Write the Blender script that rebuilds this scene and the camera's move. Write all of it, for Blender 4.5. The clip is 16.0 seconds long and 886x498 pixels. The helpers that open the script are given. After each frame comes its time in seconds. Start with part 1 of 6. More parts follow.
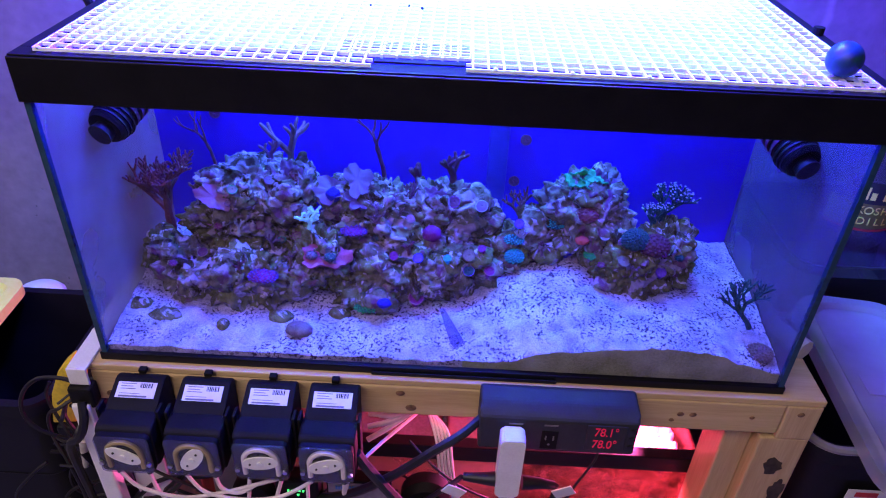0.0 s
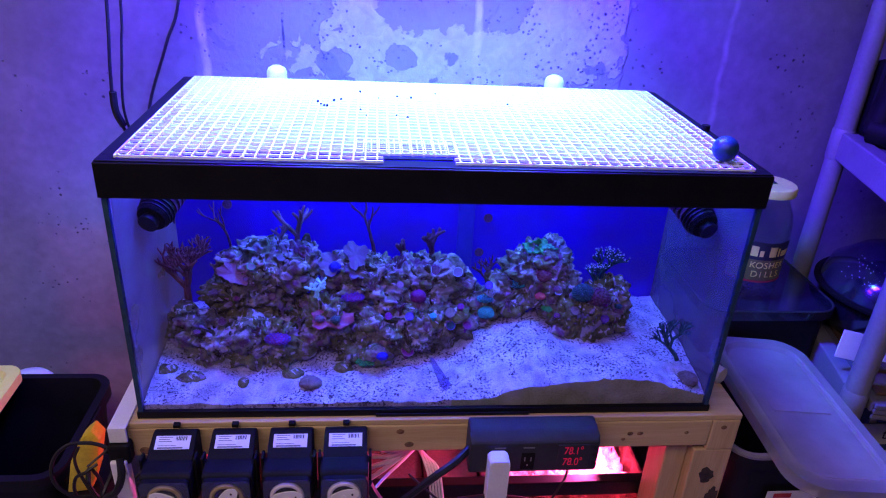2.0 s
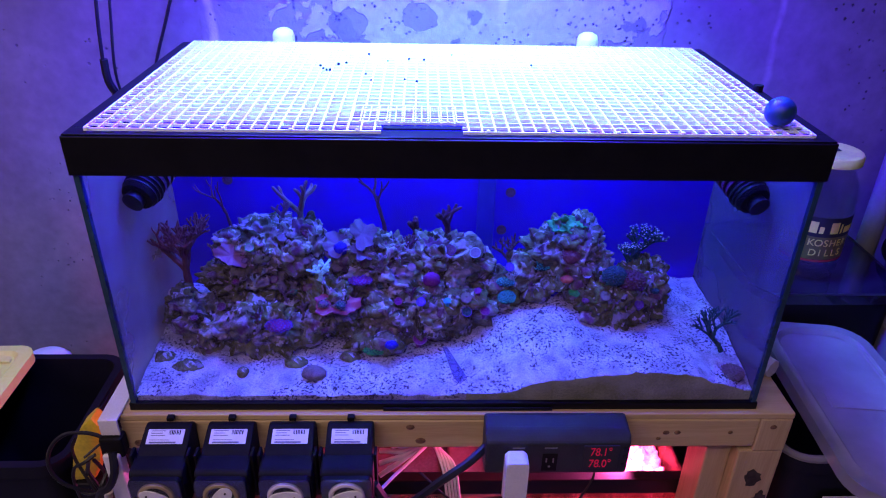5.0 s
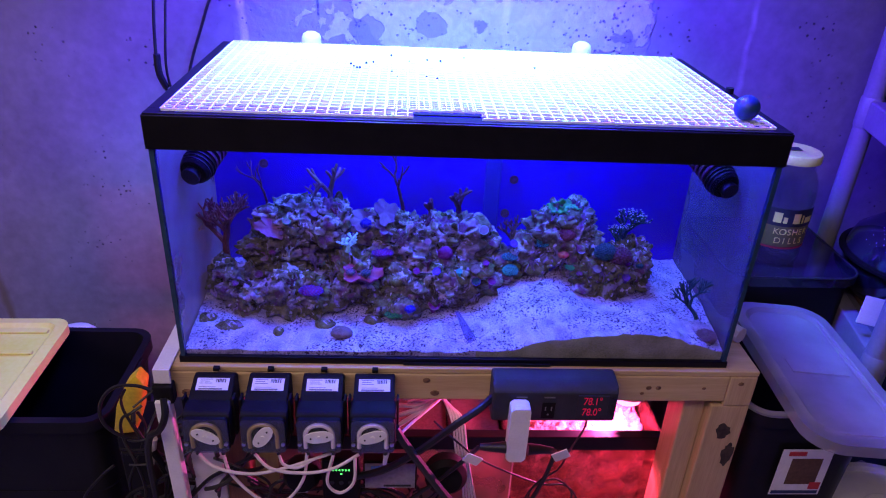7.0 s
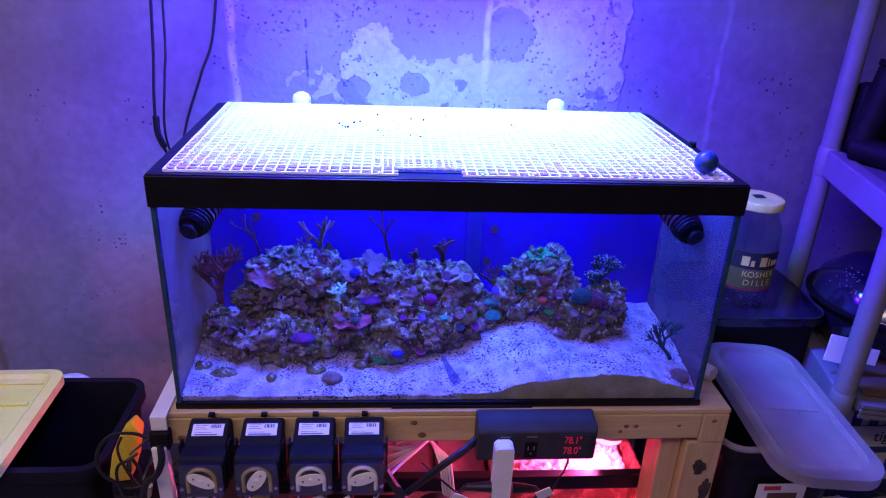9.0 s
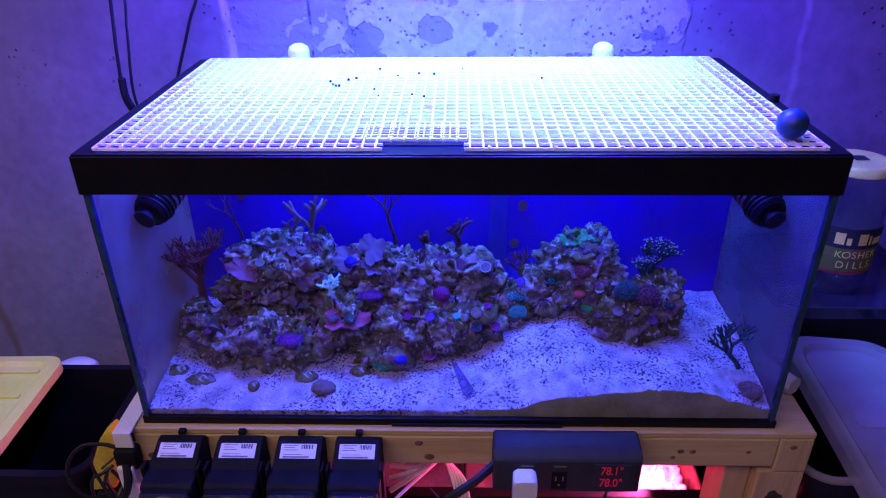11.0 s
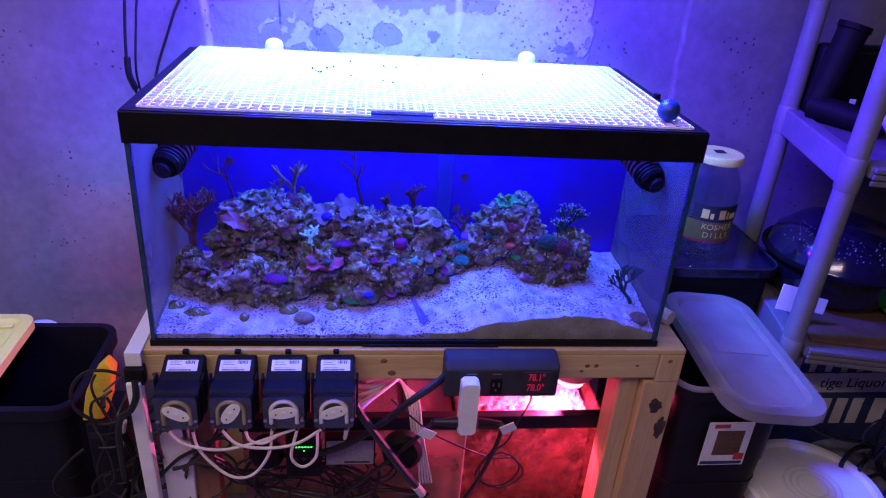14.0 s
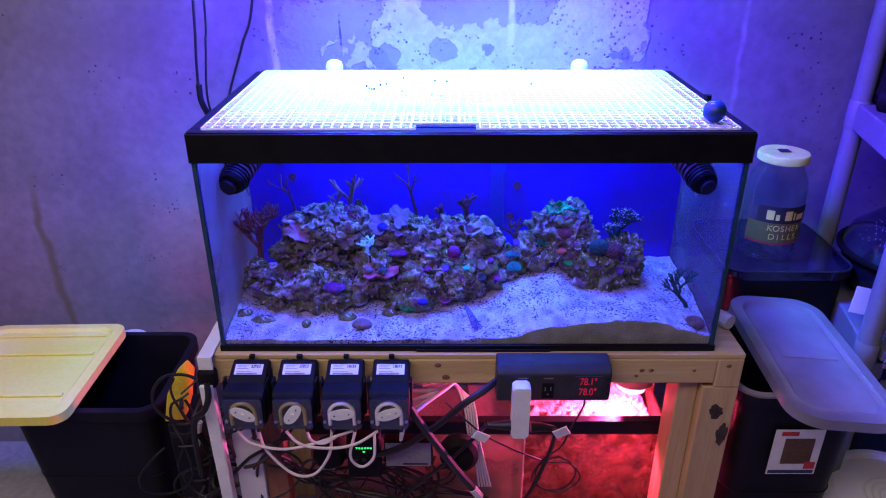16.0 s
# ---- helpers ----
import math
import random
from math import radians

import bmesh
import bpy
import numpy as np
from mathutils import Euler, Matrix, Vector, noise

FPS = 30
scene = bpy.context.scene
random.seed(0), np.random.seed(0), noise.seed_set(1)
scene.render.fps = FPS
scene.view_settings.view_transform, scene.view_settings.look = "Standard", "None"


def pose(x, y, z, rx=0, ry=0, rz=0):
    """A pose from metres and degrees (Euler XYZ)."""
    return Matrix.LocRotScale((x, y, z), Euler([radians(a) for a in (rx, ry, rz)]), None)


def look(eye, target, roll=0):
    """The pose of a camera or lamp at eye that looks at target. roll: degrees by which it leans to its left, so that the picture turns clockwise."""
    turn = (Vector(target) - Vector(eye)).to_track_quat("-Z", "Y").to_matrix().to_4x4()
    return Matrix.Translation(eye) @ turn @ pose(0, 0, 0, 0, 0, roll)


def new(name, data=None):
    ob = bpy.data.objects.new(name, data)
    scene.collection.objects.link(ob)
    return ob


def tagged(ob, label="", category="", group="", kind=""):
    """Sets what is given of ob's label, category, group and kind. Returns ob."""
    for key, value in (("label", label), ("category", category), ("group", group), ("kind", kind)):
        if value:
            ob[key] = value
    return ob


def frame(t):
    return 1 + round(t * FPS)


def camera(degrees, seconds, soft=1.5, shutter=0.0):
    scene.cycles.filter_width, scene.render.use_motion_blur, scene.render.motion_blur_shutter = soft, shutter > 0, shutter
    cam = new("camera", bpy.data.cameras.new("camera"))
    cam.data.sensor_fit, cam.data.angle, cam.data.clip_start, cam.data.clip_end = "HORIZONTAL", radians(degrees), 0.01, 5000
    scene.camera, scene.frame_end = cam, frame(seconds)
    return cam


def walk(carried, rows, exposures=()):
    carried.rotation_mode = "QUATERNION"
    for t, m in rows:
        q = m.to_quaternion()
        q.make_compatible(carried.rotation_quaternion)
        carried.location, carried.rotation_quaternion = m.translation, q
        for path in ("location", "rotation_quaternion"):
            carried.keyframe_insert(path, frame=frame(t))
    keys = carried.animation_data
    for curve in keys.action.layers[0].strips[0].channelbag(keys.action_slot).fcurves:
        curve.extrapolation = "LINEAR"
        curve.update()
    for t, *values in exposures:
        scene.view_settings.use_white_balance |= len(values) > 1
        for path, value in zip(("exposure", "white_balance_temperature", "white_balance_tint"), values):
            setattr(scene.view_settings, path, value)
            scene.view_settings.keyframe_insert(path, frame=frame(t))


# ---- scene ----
cam = camera(64.8, 16.0, soft=1.1)
PATH = [
    (0, (-0.001, -0.688, 1.47), (-0.013, 0.97, 0.351), 2.7),
    (0.5, (-0.011, -0.701, 1.474), (-0.039, 0.969, 0.372), 2.7),
    (1, (-0.025, -0.733, 1.498), (0.043, 0.977, 0.464), 2.0),
    (1.5, (-0.055, -0.809, 1.528), (0.116, 0.948, 0.588), 2.6),
    (2, (-0.101, -0.888, 1.538), (0.097, 0.894, 0.652), 3.4),
    (2.5, (-0.122, -0.934, 1.541), (0.144, 0.847, 0.672), 5.5),
    (3, (-0.127, -0.939, 1.546), (0.158, 0.857, 0.715), 6.6),
    (3.5, (-0.117, -0.925, 1.543), (0.131, 0.86, 0.675), 5.1),
    (3.7, (-0.112, -0.921, 1.540), (0.124, 0.869, 0.680), 4.4),
    (5.8, (-0.014, -0.731, 1.493), (-0.013, 0.991, 0.475), 0.4),
    (6, (-0.021, -0.754, 1.498), (0.004, 0.97, 0.484), 0.8),
    (6.5, (-0.06, -0.855, 1.518), (0.007, 0.911, 0.582), 0.6),
    (7, (-0.102, -0.948, 1.519), (0.017, 0.817, 0.586), 3.0),
    (7.5, (-0.104, -1.011, 1.525), (0.048, 0.753, 0.596), 4.1),
    (8, (-0.095, -1.025, 1.542), (0.074, 0.764, 0.665), 3.3),
    (8.5, (-0.096, -1.025, 1.552), (0.077, 0.787, 0.723), 2.7),
    (9, (-0.102, -1.006, 1.555), (0.052, 0.813, 0.738), 2.6),
    (9.2, (-0.098, -1.001, 1.553), (0.029, 0.82, 0.737), 2.1),
    (11.3, (0.008, -0.765, 1.512), (-0.042, 0.988, 0.55), -0.6),
    (11.5, (0.005, -0.768, 1.516), (-0.021, 0.995, 0.572), -1.0),
    (12, (-0.02, -0.771, 1.503), (0.043, 0.98, 0.539), 1.6),
    (12.5, (-0.023, -0.788, 1.495), (0.039, 0.93, 0.472), 1.9),
    (13, (-0.009, -0.832, 1.512), (0.06, 0.909, 0.53), 2.1),
    (13.5, (-0.051, -0.947, 1.53), (0.161, 0.822, 0.619), 1.9),
    (14, (-0.104, -1.056, 1.529), (0.135, 0.717, 0.636), 4.5),
    (14.5, (-0.114, -1.115, 1.538), (0.15, 0.66, 0.657), 5.4),
    (15, (-0.015, -1.141, 1.546), (0.091, 0.66, 0.682), 0.2),
    (15.5, (-0.02, -1.135, 1.55), (0.007, 0.672, 0.691), -0.2),
    (16, (-0.042, -1.095, 1.541), (-0.047, 0.705, 0.668), -0.1),
]
walk(cam, [(t, look(eye, target, roll)) for t, eye, target, roll in PATH],
     [(0, -0.12, 6500, 16), (0.6, -0.14, 6500, 20), (1.0, -0.15, 6500, 22), (1.5, -0.46, 6500, 28), (3.0, -0.78, 6500, 34), (5.8, -0.76, 6500, 32), (7.0, -0.58, 6500, 34), (8.0, -0.44, 6500, 26), (9.0, -0.56, 6500, 30),
      (11.5, -0.98, 6500, 38), (12.7, -0.74, 6500, 32), (14.5, -0.36, 6500, 22), (16.0, -0.32, 6500, 12)])

# ---------------------------------------------------------------- light
def area(name, at, target, size, size_y, energy, colour, spread=180):
    data = bpy.data.lights.new(name, "AREA")
    data.shape, data.size, data.size_y = "RECTANGLE", size, size_y
    data.energy, data.color, data.spread = energy, colour, radians(spread)
    lamp = new(name, data)
    lamp.matrix_world = look(at, target)
    return lamp


world = bpy.data.worlds.new("basement_air")
world.use_nodes = True
scene.world = world
world.node_tree.nodes["Background"].inputs[0].default_value = (0.55, 0.55, 0.8, 1)
world.node_tree.nodes["Background"].inputs[1].default_value = 0.012
# the two reef lights hang over the tank, each a violet-blue and a cool white field
for lx in (-0.21, 0.21):
    area("reef_light_blue", (lx - 0.02, 0.22, 1.70), (lx - 0.02, 0.222, 0.8), 0.26, 0.14, 61.0, (0.048, 0.006, 1.0), 158)
    area("reef_light_white", (lx * 0.9, 0.29, 1.70), (lx * 0.75, 0.34, 0.8), 0.16, 0.10, 7.6, (0.10, 0.86, 1.0), 96)
# ceiling tube lamp of the basement, behind the camera
area("ceiling_tube", (-1.20, -1.00, 2.40), (-0.9, -0.2, 0.0), 3.2, 0.2, 46.0, (1.0, 0.82, 0.82), 180)
# pink growing lamp under the stand
area("grow_light", (0.362, 0.185, 0.546), (0.362, 0.186, 0.3), 0.07, 0.07, 22.0, (1.0, 0.06, 0.30), 165)
area("grow_light_side", (0.335, 0.160, 0.590), (0.0, 0.12, 0.57), 0.05, 0.05, 9.0, (1.0, 0.10, 0.42), 170)

# ---------------------------------------------------------------- materials
def mat(name, col, rough=0.6, metal=0.0, var=0.25, scale=18.0, bump=0.15, fine=160.0, col2=None, emit=None, alpha=None, coat=0.0, depth=0.002, spec=0.5):
    m = bpy.data.materials.new(name)
    m.use_nodes = True
    nt = m.node_tree
    b = nt.nodes["Principled BSDF"]
    b.inputs["Specular IOR Level"].default_value = spec
    tc = nt.nodes.new("ShaderNodeTexCoord")
    n1 = nt.nodes.new("ShaderNodeTexNoise")
    n1.inputs["Scale"].default_value, n1.inputs["Detail"].default_value = scale, 8
    n2 = nt.nodes.new("ShaderNodeTexNoise")
    n2.inputs["Scale"].default_value, n2.inputs["Detail"].default_value = fine, 3
    for n in (n1, n2):
        nt.links.new(tc.outputs["Object"], n.inputs["Vector"])
    add = nt.nodes.new("ShaderNodeMath")
    add.operation = "MULTIPLY_ADD"
    add.inputs[1].default_value, add.inputs[2].default_value = 0.35, 0.0
    nt.links.new(n2.outputs["Fac"], add.inputs[0])
    mix_f = nt.nodes.new("ShaderNodeMath")
    mix_f.operation = "MULTIPLY_ADD"
    mix_f.inputs[1].default_value = 0.65
    nt.links.new(n1.outputs["Fac"], mix_f.inputs[0])
    nt.links.new(add.outputs[0], mix_f.inputs[2])
    ramp = nt.nodes.new("ShaderNodeValToRGB")
    c = Vector(col)
    lo, hi = c * (1 - var), c * (1 + var)
    if col2:
        lo, hi = c, Vector(col2)
    ramp.color_ramp.elements[0].position, ramp.color_ramp.elements[1].position = 0.36, 0.64
    ramp.color_ramp.elements[0].color = (*lo, 1)
    ramp.color_ramp.elements[1].color = (*[min(1, q) for q in hi], 1)
    nt.links.new(mix_f.outputs[0], ramp.inputs[0])
    nt.links.new(ramp.outputs[0], b.inputs["Base Color"])
    b.inputs["Roughness"].default_value, b.inputs["Metallic"].default_value = rough, metal
    b.inputs["Coat Weight"].default_value = coat
    if bump:
        bp = nt.nodes.new("ShaderNodeBump")
        bp.inputs["Strength"].default_value, bp.inputs["Distance"].default_value = bump, depth
        nt.links.new(mix_f.outputs[0], bp.inputs["Height"])
        nt.links.new(bp.outputs[0], b.inputs["Normal"])
    if emit:
        b.inputs["Emission Color"].default_value, b.inputs["Emission Strength"].default_value = (*emit[:3], 1), emit[3]
    if alpha is not None:
        b.inputs["Alpha"].default_value = alpha
    return m


def pane_mat(name, tint, gloss=0.08, film=0.0, film_col=(0.3, 0.3, 0.35), scale=9.0, sharp=False):
    """A thin clear sheet: it lets light straight through, mirrors a little and carries an uneven film."""
    m = bpy.data.materials.new(name)
    m.use_nodes = True
    nt = m.node_tree
    nt.nodes.clear()
    out = nt.nodes.new("ShaderNodeOutputMaterial")
    tr = nt.nodes.new("ShaderNodeBsdfTransparent")
    tr.inputs[0].default_value = (*tint, 1)
    gl = nt.nodes.new("ShaderNodeBsdfGlossy")
    gl.inputs["Roughness"].default_value = 0.03
    fr = nt.nodes.new("ShaderNodeLayerWeight")
    fr.inputs[0].default_value = 0.5
    cube = nt.nodes.new("ShaderNodeMath")
    cube.operation = "POWER"
    cube.inputs[1].default_value = 4.0
    nt.links.new(fr.outputs["Facing"], cube.inputs[0])
    mul = nt.nodes.new("ShaderNodeMath")
    mul.operation = "MULTIPLY_ADD"
    mul.inputs[1].default_value, mul.inputs[2].default_value = 0.5, gloss * 0.5
    nt.links.new(cube.outputs[0], mul.inputs[0])
    mx = nt.nodes.new("ShaderNodeMixShader")
    nt.links.new(mul.outputs[0], mx.inputs[0])
    nt.links.new(tr.outputs[0], mx.inputs[1])
    nt.links.new(gl.outputs[0], mx.inputs[2])
    last = mx
    if film:
        df = nt.nodes.new("ShaderNodeBsdfDiffuse")
        df.inputs[0].default_value = (*film_col, 1)
        tl = nt.nodes.new("ShaderNodeBsdfTranslucent")
        tl.inputs[0].default_value = (*film_col, 1)
        both = nt.nodes.new("ShaderNodeMixShader")
        both.inputs[0].default_value = 0.4
        nt.links.new(df.outputs[0], both.inputs[1])
        nt.links.new(tl.outputs[0], both.inputs[2])
        tc = nt.nodes.new("ShaderNodeTexCoord")
        nz = nt.nodes.new("ShaderNodeTexNoise")
        nz.inputs["Scale"].default_value, nz.inputs["Detail"].default_value = scale, 5
        nt.links.new(tc.outputs["Object"], nz.inputs["Vector"])
        mr = nt.nodes.new("ShaderNodeMapRange")
        mr.inputs[1].default_value, mr.inputs[2].default_value = 0.3, 0.7
        mr.inputs[3].default_value, mr.inputs[4].default_value = film * 0.6, min(1, film * 1.4)
        if sharp:
            nz.inputs["Detail"].default_value, nz.inputs["Distortion"].default_value = 9, 0.7
            mr.inputs[1].default_value, mr.inputs[2].default_value = 0.44, 0.60
            mr.inputs[3].default_value, mr.inputs[4].default_value = film * 0.1, min(1, film * 2)
        nt.links.new(nz.outputs["Fac"], mr.inputs[0])
        m2 = nt.nodes.new("ShaderNodeMixShader")
        nt.links.new(mr.outputs[0], m2.inputs[0])
        nt.links.new(mx.outputs[0], m2.inputs[1])
        nt.links.new(both.outputs[0], m2.inputs[2])
        last = m2
    nt.links.new(last.outputs[0], out.inputs[0])
    return m


def wood_mat(name, a, b, axis=0):
    m = mat(name, a, 0.65, col2=b, bump=0.2, scale=6, fine=60)
    nt = m.node_tree
    tc = next(n for n in nt.nodes if n.type == "TEX_COORD")
    mp = nt.nodes.new("ShaderNodeMapping")
    s = [9.0, 9.0, 9.0]
    s[axis] = 0.5
    mp.inputs["Scale"].default_value = s
    nt.links.new(tc.outputs["Object"], mp.inputs[0])
    for n in nt.nodes:
        if n.type == "TEX_NOISE":
            nt.links.new(mp.outputs[0], n.inputs["Vector"])
            n.inputs["Distortion"].default_value = 0.6
    return m


def concrete_mat():
    m = mat("concrete", (0.15, 0.142, 0.145), 0.85, col2=(0.235, 0.225, 0.23), scale=3.0, fine=40, bump=0.25, depth=0.004)
    nt = m.node_tree
    b = nt.nodes["Principled BSDF"]
    ramp = next(n for n in nt.nodes if n.type == "VALTORGB")
    bump = next(n for n in nt.nodes if n.type == "BUMP")
    tc = next(n for n in nt.nodes if n.type == "TEX_COORD")
    sep = nt.nodes.new("ShaderNodeSeparateXYZ")
    nt.links.new(tc.outputs["Object"], sep.inputs[0])

    def math_node(op, a, c, d=None):
        n = nt.nodes.new("ShaderNodeMath")
        n.operation = op
        for i, v in enumerate((a, c, d)):
            if v is None:
                continue
            if isinstance(v, (int, float)):
                n.inputs[i].default_value = v
            else:
                nt.links.new(v, n.inputs[i])
        return n.outputs[0]

    def mapped(v, a, c, lo=0.0, hi=1.0):
        n = nt.nodes.new("ShaderNodeMapRange")
        nt.links.new(v, n.inputs[0])
        for i, q in enumerate((a, c, lo, hi)):
            n.inputs[i + 1].default_value = q
        return n.outputs[0]

    def noise_node(scale, detail=5, dist=0.0):
        n = nt.nodes.new("ShaderNodeTexNoise")
        n.inputs["Scale"].default_value, n.inputs["Detail"].default_value, n.inputs["Distortion"].default_value = scale, detail, dist
        nt.links.new(tc.outputs["Object"], n.inputs["Vector"])
        return n.outputs["Fac"]

    def blend(fac, a, col):
        n = nt.nodes.new("ShaderNodeMix")
        n.data_type = "RGBA"
        nt.links.new(fac, n.inputs[0])
        nt.links.new(a, n.inputs[6])
        n.inputs[7].default_value = (*col, 1)
        return n.outputs[2]

    # skim-coat patches with broken edges, only between the two form joints
    edge = math_node("MULTIPLY_ADD", noise_node(16, 4), 0.06, sep.outputs[0])
    inside = math_node("MULTIPLY", mapped(edge, -0.445, -0.43), mapped(edge, 0.49, 0.484))
    ragged = math_node("MULTIPLY_ADD", noise_node(22, 9, 0.5), 1.5, -0.75)

    def blob(cx, cz, rx, rz):
        u = math_node("DIVIDE", math_node("SUBTRACT", sep.outputs[0], cx), rx)
        v = math_node("DIVIDE", math_node("SUBTRACT", sep.outputs[2], cz), rz)
        d = math_node("SQRT", math_node("MULTIPLY_ADD", u, u, math_node("MULTIPLY", v, v)), 0)
        return mapped(math_node("ADD", d, ragged), 1.02, 0.97)

    def union(*masks):
        out = masks[0]
        for q in masks[1:]:
            out = math_node("MAXIMUM", out, q)
        return out

    skim = union(blob(-0.13, 1.27, 0.10, 0.095), blob(0.10, 1.235, 0.36, 0.07), blob(0.31, 1.34, 0.17, 0.14))
    bare = union(blob(-0.01, 1.355, 0.095, 0.07), blob(0.178, 1.35, 0.050, 0.06), blob(-0.182, 1.215, 0.028, 0.034), blob(-0.045, 1.232, 0.034, 0.030))
    patch = math_node("MULTIPLY", inside, math_node("MULTIPLY", skim, math_node("SUBTRACT", 1.0, bare)))
    dark = math_node("MULTIPLY", inside, mapped(noise_node(9, 9, 0.8), 0.61, 0.63))
    # lime run down the joint and a thin one in the middle
    run_x = math_node("MULTIPLY_ADD", noise_node(9, 3), 0.03, sep.outputs[0])
    run1 = mapped(math_node("ABSOLUTE", math_node("ADD", run_x, 0.447), 0), 0.012, 0.004)
    run2 = mapped(math_node("ABSOLUTE", math_node("ADD", run_x, -0.135), 0), 0.010, 0.004)
    run3 = mapped(math_node("ABSOLUTE", math_node("ADD", run_x, -0.70), 0), 0.010, 0.002, 0, 0.4)
    runs = math_node("MULTIPLY", math_node("MAXIMUM", math_node("MAXIMUM", run1, run2), run3), mapped(noise_node(25, 5), 0.35, 0.6, 0.25, 1))
    # bug holes
    vor = nt.nodes.new("ShaderNodeTexVoronoi")
    vor.inputs["Scale"].default_value = 62
    nt.links.new(tc.outputs["Object"], vor.inputs["Vector"])
    holes = math_node("MULTIPLY", mapped(math_node("MULTIPLY_ADD", noise_node(140, 4), 0.35, vor.outputs["Distance"]), 0.36, 0.27), mapped(noise_node(7, 3), 0.55, 0.61))
    vor2 = nt.nodes.new("ShaderNodeTexVoronoi")
    vor2.inputs["Scale"].default_value = 85
    nt.links.new(tc.outputs["Object"], vor2.inputs["Vector"])
    pits = math_node("MULTIPLY", math_node("MULTIPLY", mapped(math_node("MULTIPLY_ADD", noise_node(200, 4), 0.5, vor2.outputs["Distance"]), 0.52, 0.40), mapped(noise_node(12, 4), 0.50, 0.58)), inside)
    holes = math_node("MAXIMUM", holes, math_node("MULTIPLY", pits, 0.7))
    # a tea-coloured seep down the left
    seep_x = math_node("MULTIPLY_ADD", noise_node(3, 6), 0.16, sep.outputs[0])
    seep = math_node("MULTIPLY", mapped(math_node("ABSOLUTE", math_node("ADD", seep_x, 1.06), 0), 0.018, 0.004), mapped(sep.outputs[2], 0.95, 0.80, 0, 0.8))
    # brown damp stains
    stain = mapped(noise_node(2.2, 5, 0.5), 0.56, 0.75, 0, 0.5)
    col = ramp.outputs[0]
    col = blend(math_node("MULTIPLY", inside, 0.65), col, (0.235, 0.24, 0.235))
    seam = math_node("MULTIPLY", mapped(math_node("ABSOLUTE", math_node("ADD", math_node("MULTIPLY_ADD", noise_node(30, 3), 0.008, sep.outputs[0]), 0.292), 0), 0.0035, 0.0015), mapped(noise_node(45, 3), 0.40, 0.5))
    col = blend(stain, col, (0.16, 0.14, 0.12))
    col = blend(math_node("MULTIPLY", patch, mapped(noise_node(38, 6, 0.8), 0.30, 0.62, 1.0, 0.55)), col, (0.43, 0.44, 0.42))
    col = blend(dark, col, (0.17, 0.172, 0.175))
    col = blend(runs, col, (0.50, 0.50, 0.49))
    col = blend(seam, col, (0.05, 0.05, 0.055))
    col = blend(seep, col, (0.13, 0.11, 0.05))
    col = blend(holes, col, (0.06, 0.06, 0.065))
    nt.links.new(col, b.inputs["Base Color"])
    rough_in = math_node("MULTIPLY", inside, noise_node(70, 6))
    hgt = math_node("MULTIPLY_ADD", patch, 0.6, math_node("MULTIPLY_ADD", rough_in, 1.3, math_node("MULTIPLY", holes, -1.2)))
    old = bump.inputs["Height"].links[0].from_socket
    nt.links.new(math_node("MULTIPLY_ADD", old, 0.6, hgt), bump.inputs["Height"])
    bump.inputs["Strength"].default_value = 0.8
    return m


CONCRETE = concrete_mat()
FLOOR = mat("floor_concrete", (0.16, 0.155, 0.15), 0.8, col2=(0.30, 0.29, 0.28), scale=4, fine=50)
BLACK = mat("black_plastic", (0.0065, 0.006, 0.006), 0.62, var=0.4, scale=30, fine=400, bump=0.08, spec=0.14)
BLACK_TOTE = mat("black_tote_plastic", (0.006, 0.006, 0.008), 0.5, var=0.4, scale=12, fine=300, bump=0.12, spec=0.22)
RIM = mat("black_rim_plastic", (0.004, 0.004, 0.005), 0.42, var=0.4, scale=40, fine=500, bump=0.05, spec=0.25)
RUBBER = mat("black_rubber", (0.006, 0.006, 0.007), 0.5, var=0.3, scale=50, bump=0.05)
GREY_PL = mat("grey_plastic", (0.026, 0.027, 0.032), 0.55, var=0.2, scale=30, fine=500, bump=0.08, spec=0.3)
PINE = wood_mat("pine", (0.46, 0.32, 0.14), (0.60, 0.45, 0.23), 0)
PINE_V = wood_mat("pine_upright", (0.44, 0.30, 0.14), (0.57, 0.42, 0.22), 2)
RED_WOOD = wood_mat("stained_wood", (0.16, 0.06, 0.03), (0.28, 0.12, 0.06), 2)
KNOT = mat("knot_wood", (0.19, 0.10, 0.05), 0.7, var=0.5, scale=120)
STAIN = mat("dark_stain", (0.05, 0.035, 0.025), 0.75, var=0.5, scale=60)
WHITE_PL = mat("white_plastic", (0.72, 0.72, 0.71), 0.4, var=0.08, scale=25, fine=300, bump=0.05)
WHITE_MESH = mat("white_mesh_plastic", (0.80, 0.88, 0.86), 0.5, var=0.10, scale=40, bump=0.0)
PAPER = mat("paper_label", (0.70, 0.70, 0.69), 0.6, var=0.06, scale=60, bump=0.03)
INK = mat("ink", (0.02, 0.02, 0.022), 0.6, var=0.2, bump=0.0)
INK_GREY = mat("grey_ink", (0.16, 0.16, 0.17), 0.6, var=0.2, bump=0.0)
RED_INK = mat("red_ink", (0.45, 0.03, 0.03), 0.6, var=0.2, bump=0.0)
GLASS = pane_mat("tank_glass", (0.84, 0.82, 0.99), 0.06)
GLASS_SIDE = pane_mat("filmed_glass", (0.85, 0.90, 0.92), 0.05, 0.55, (0.40, 0.38, 0.42), 7)
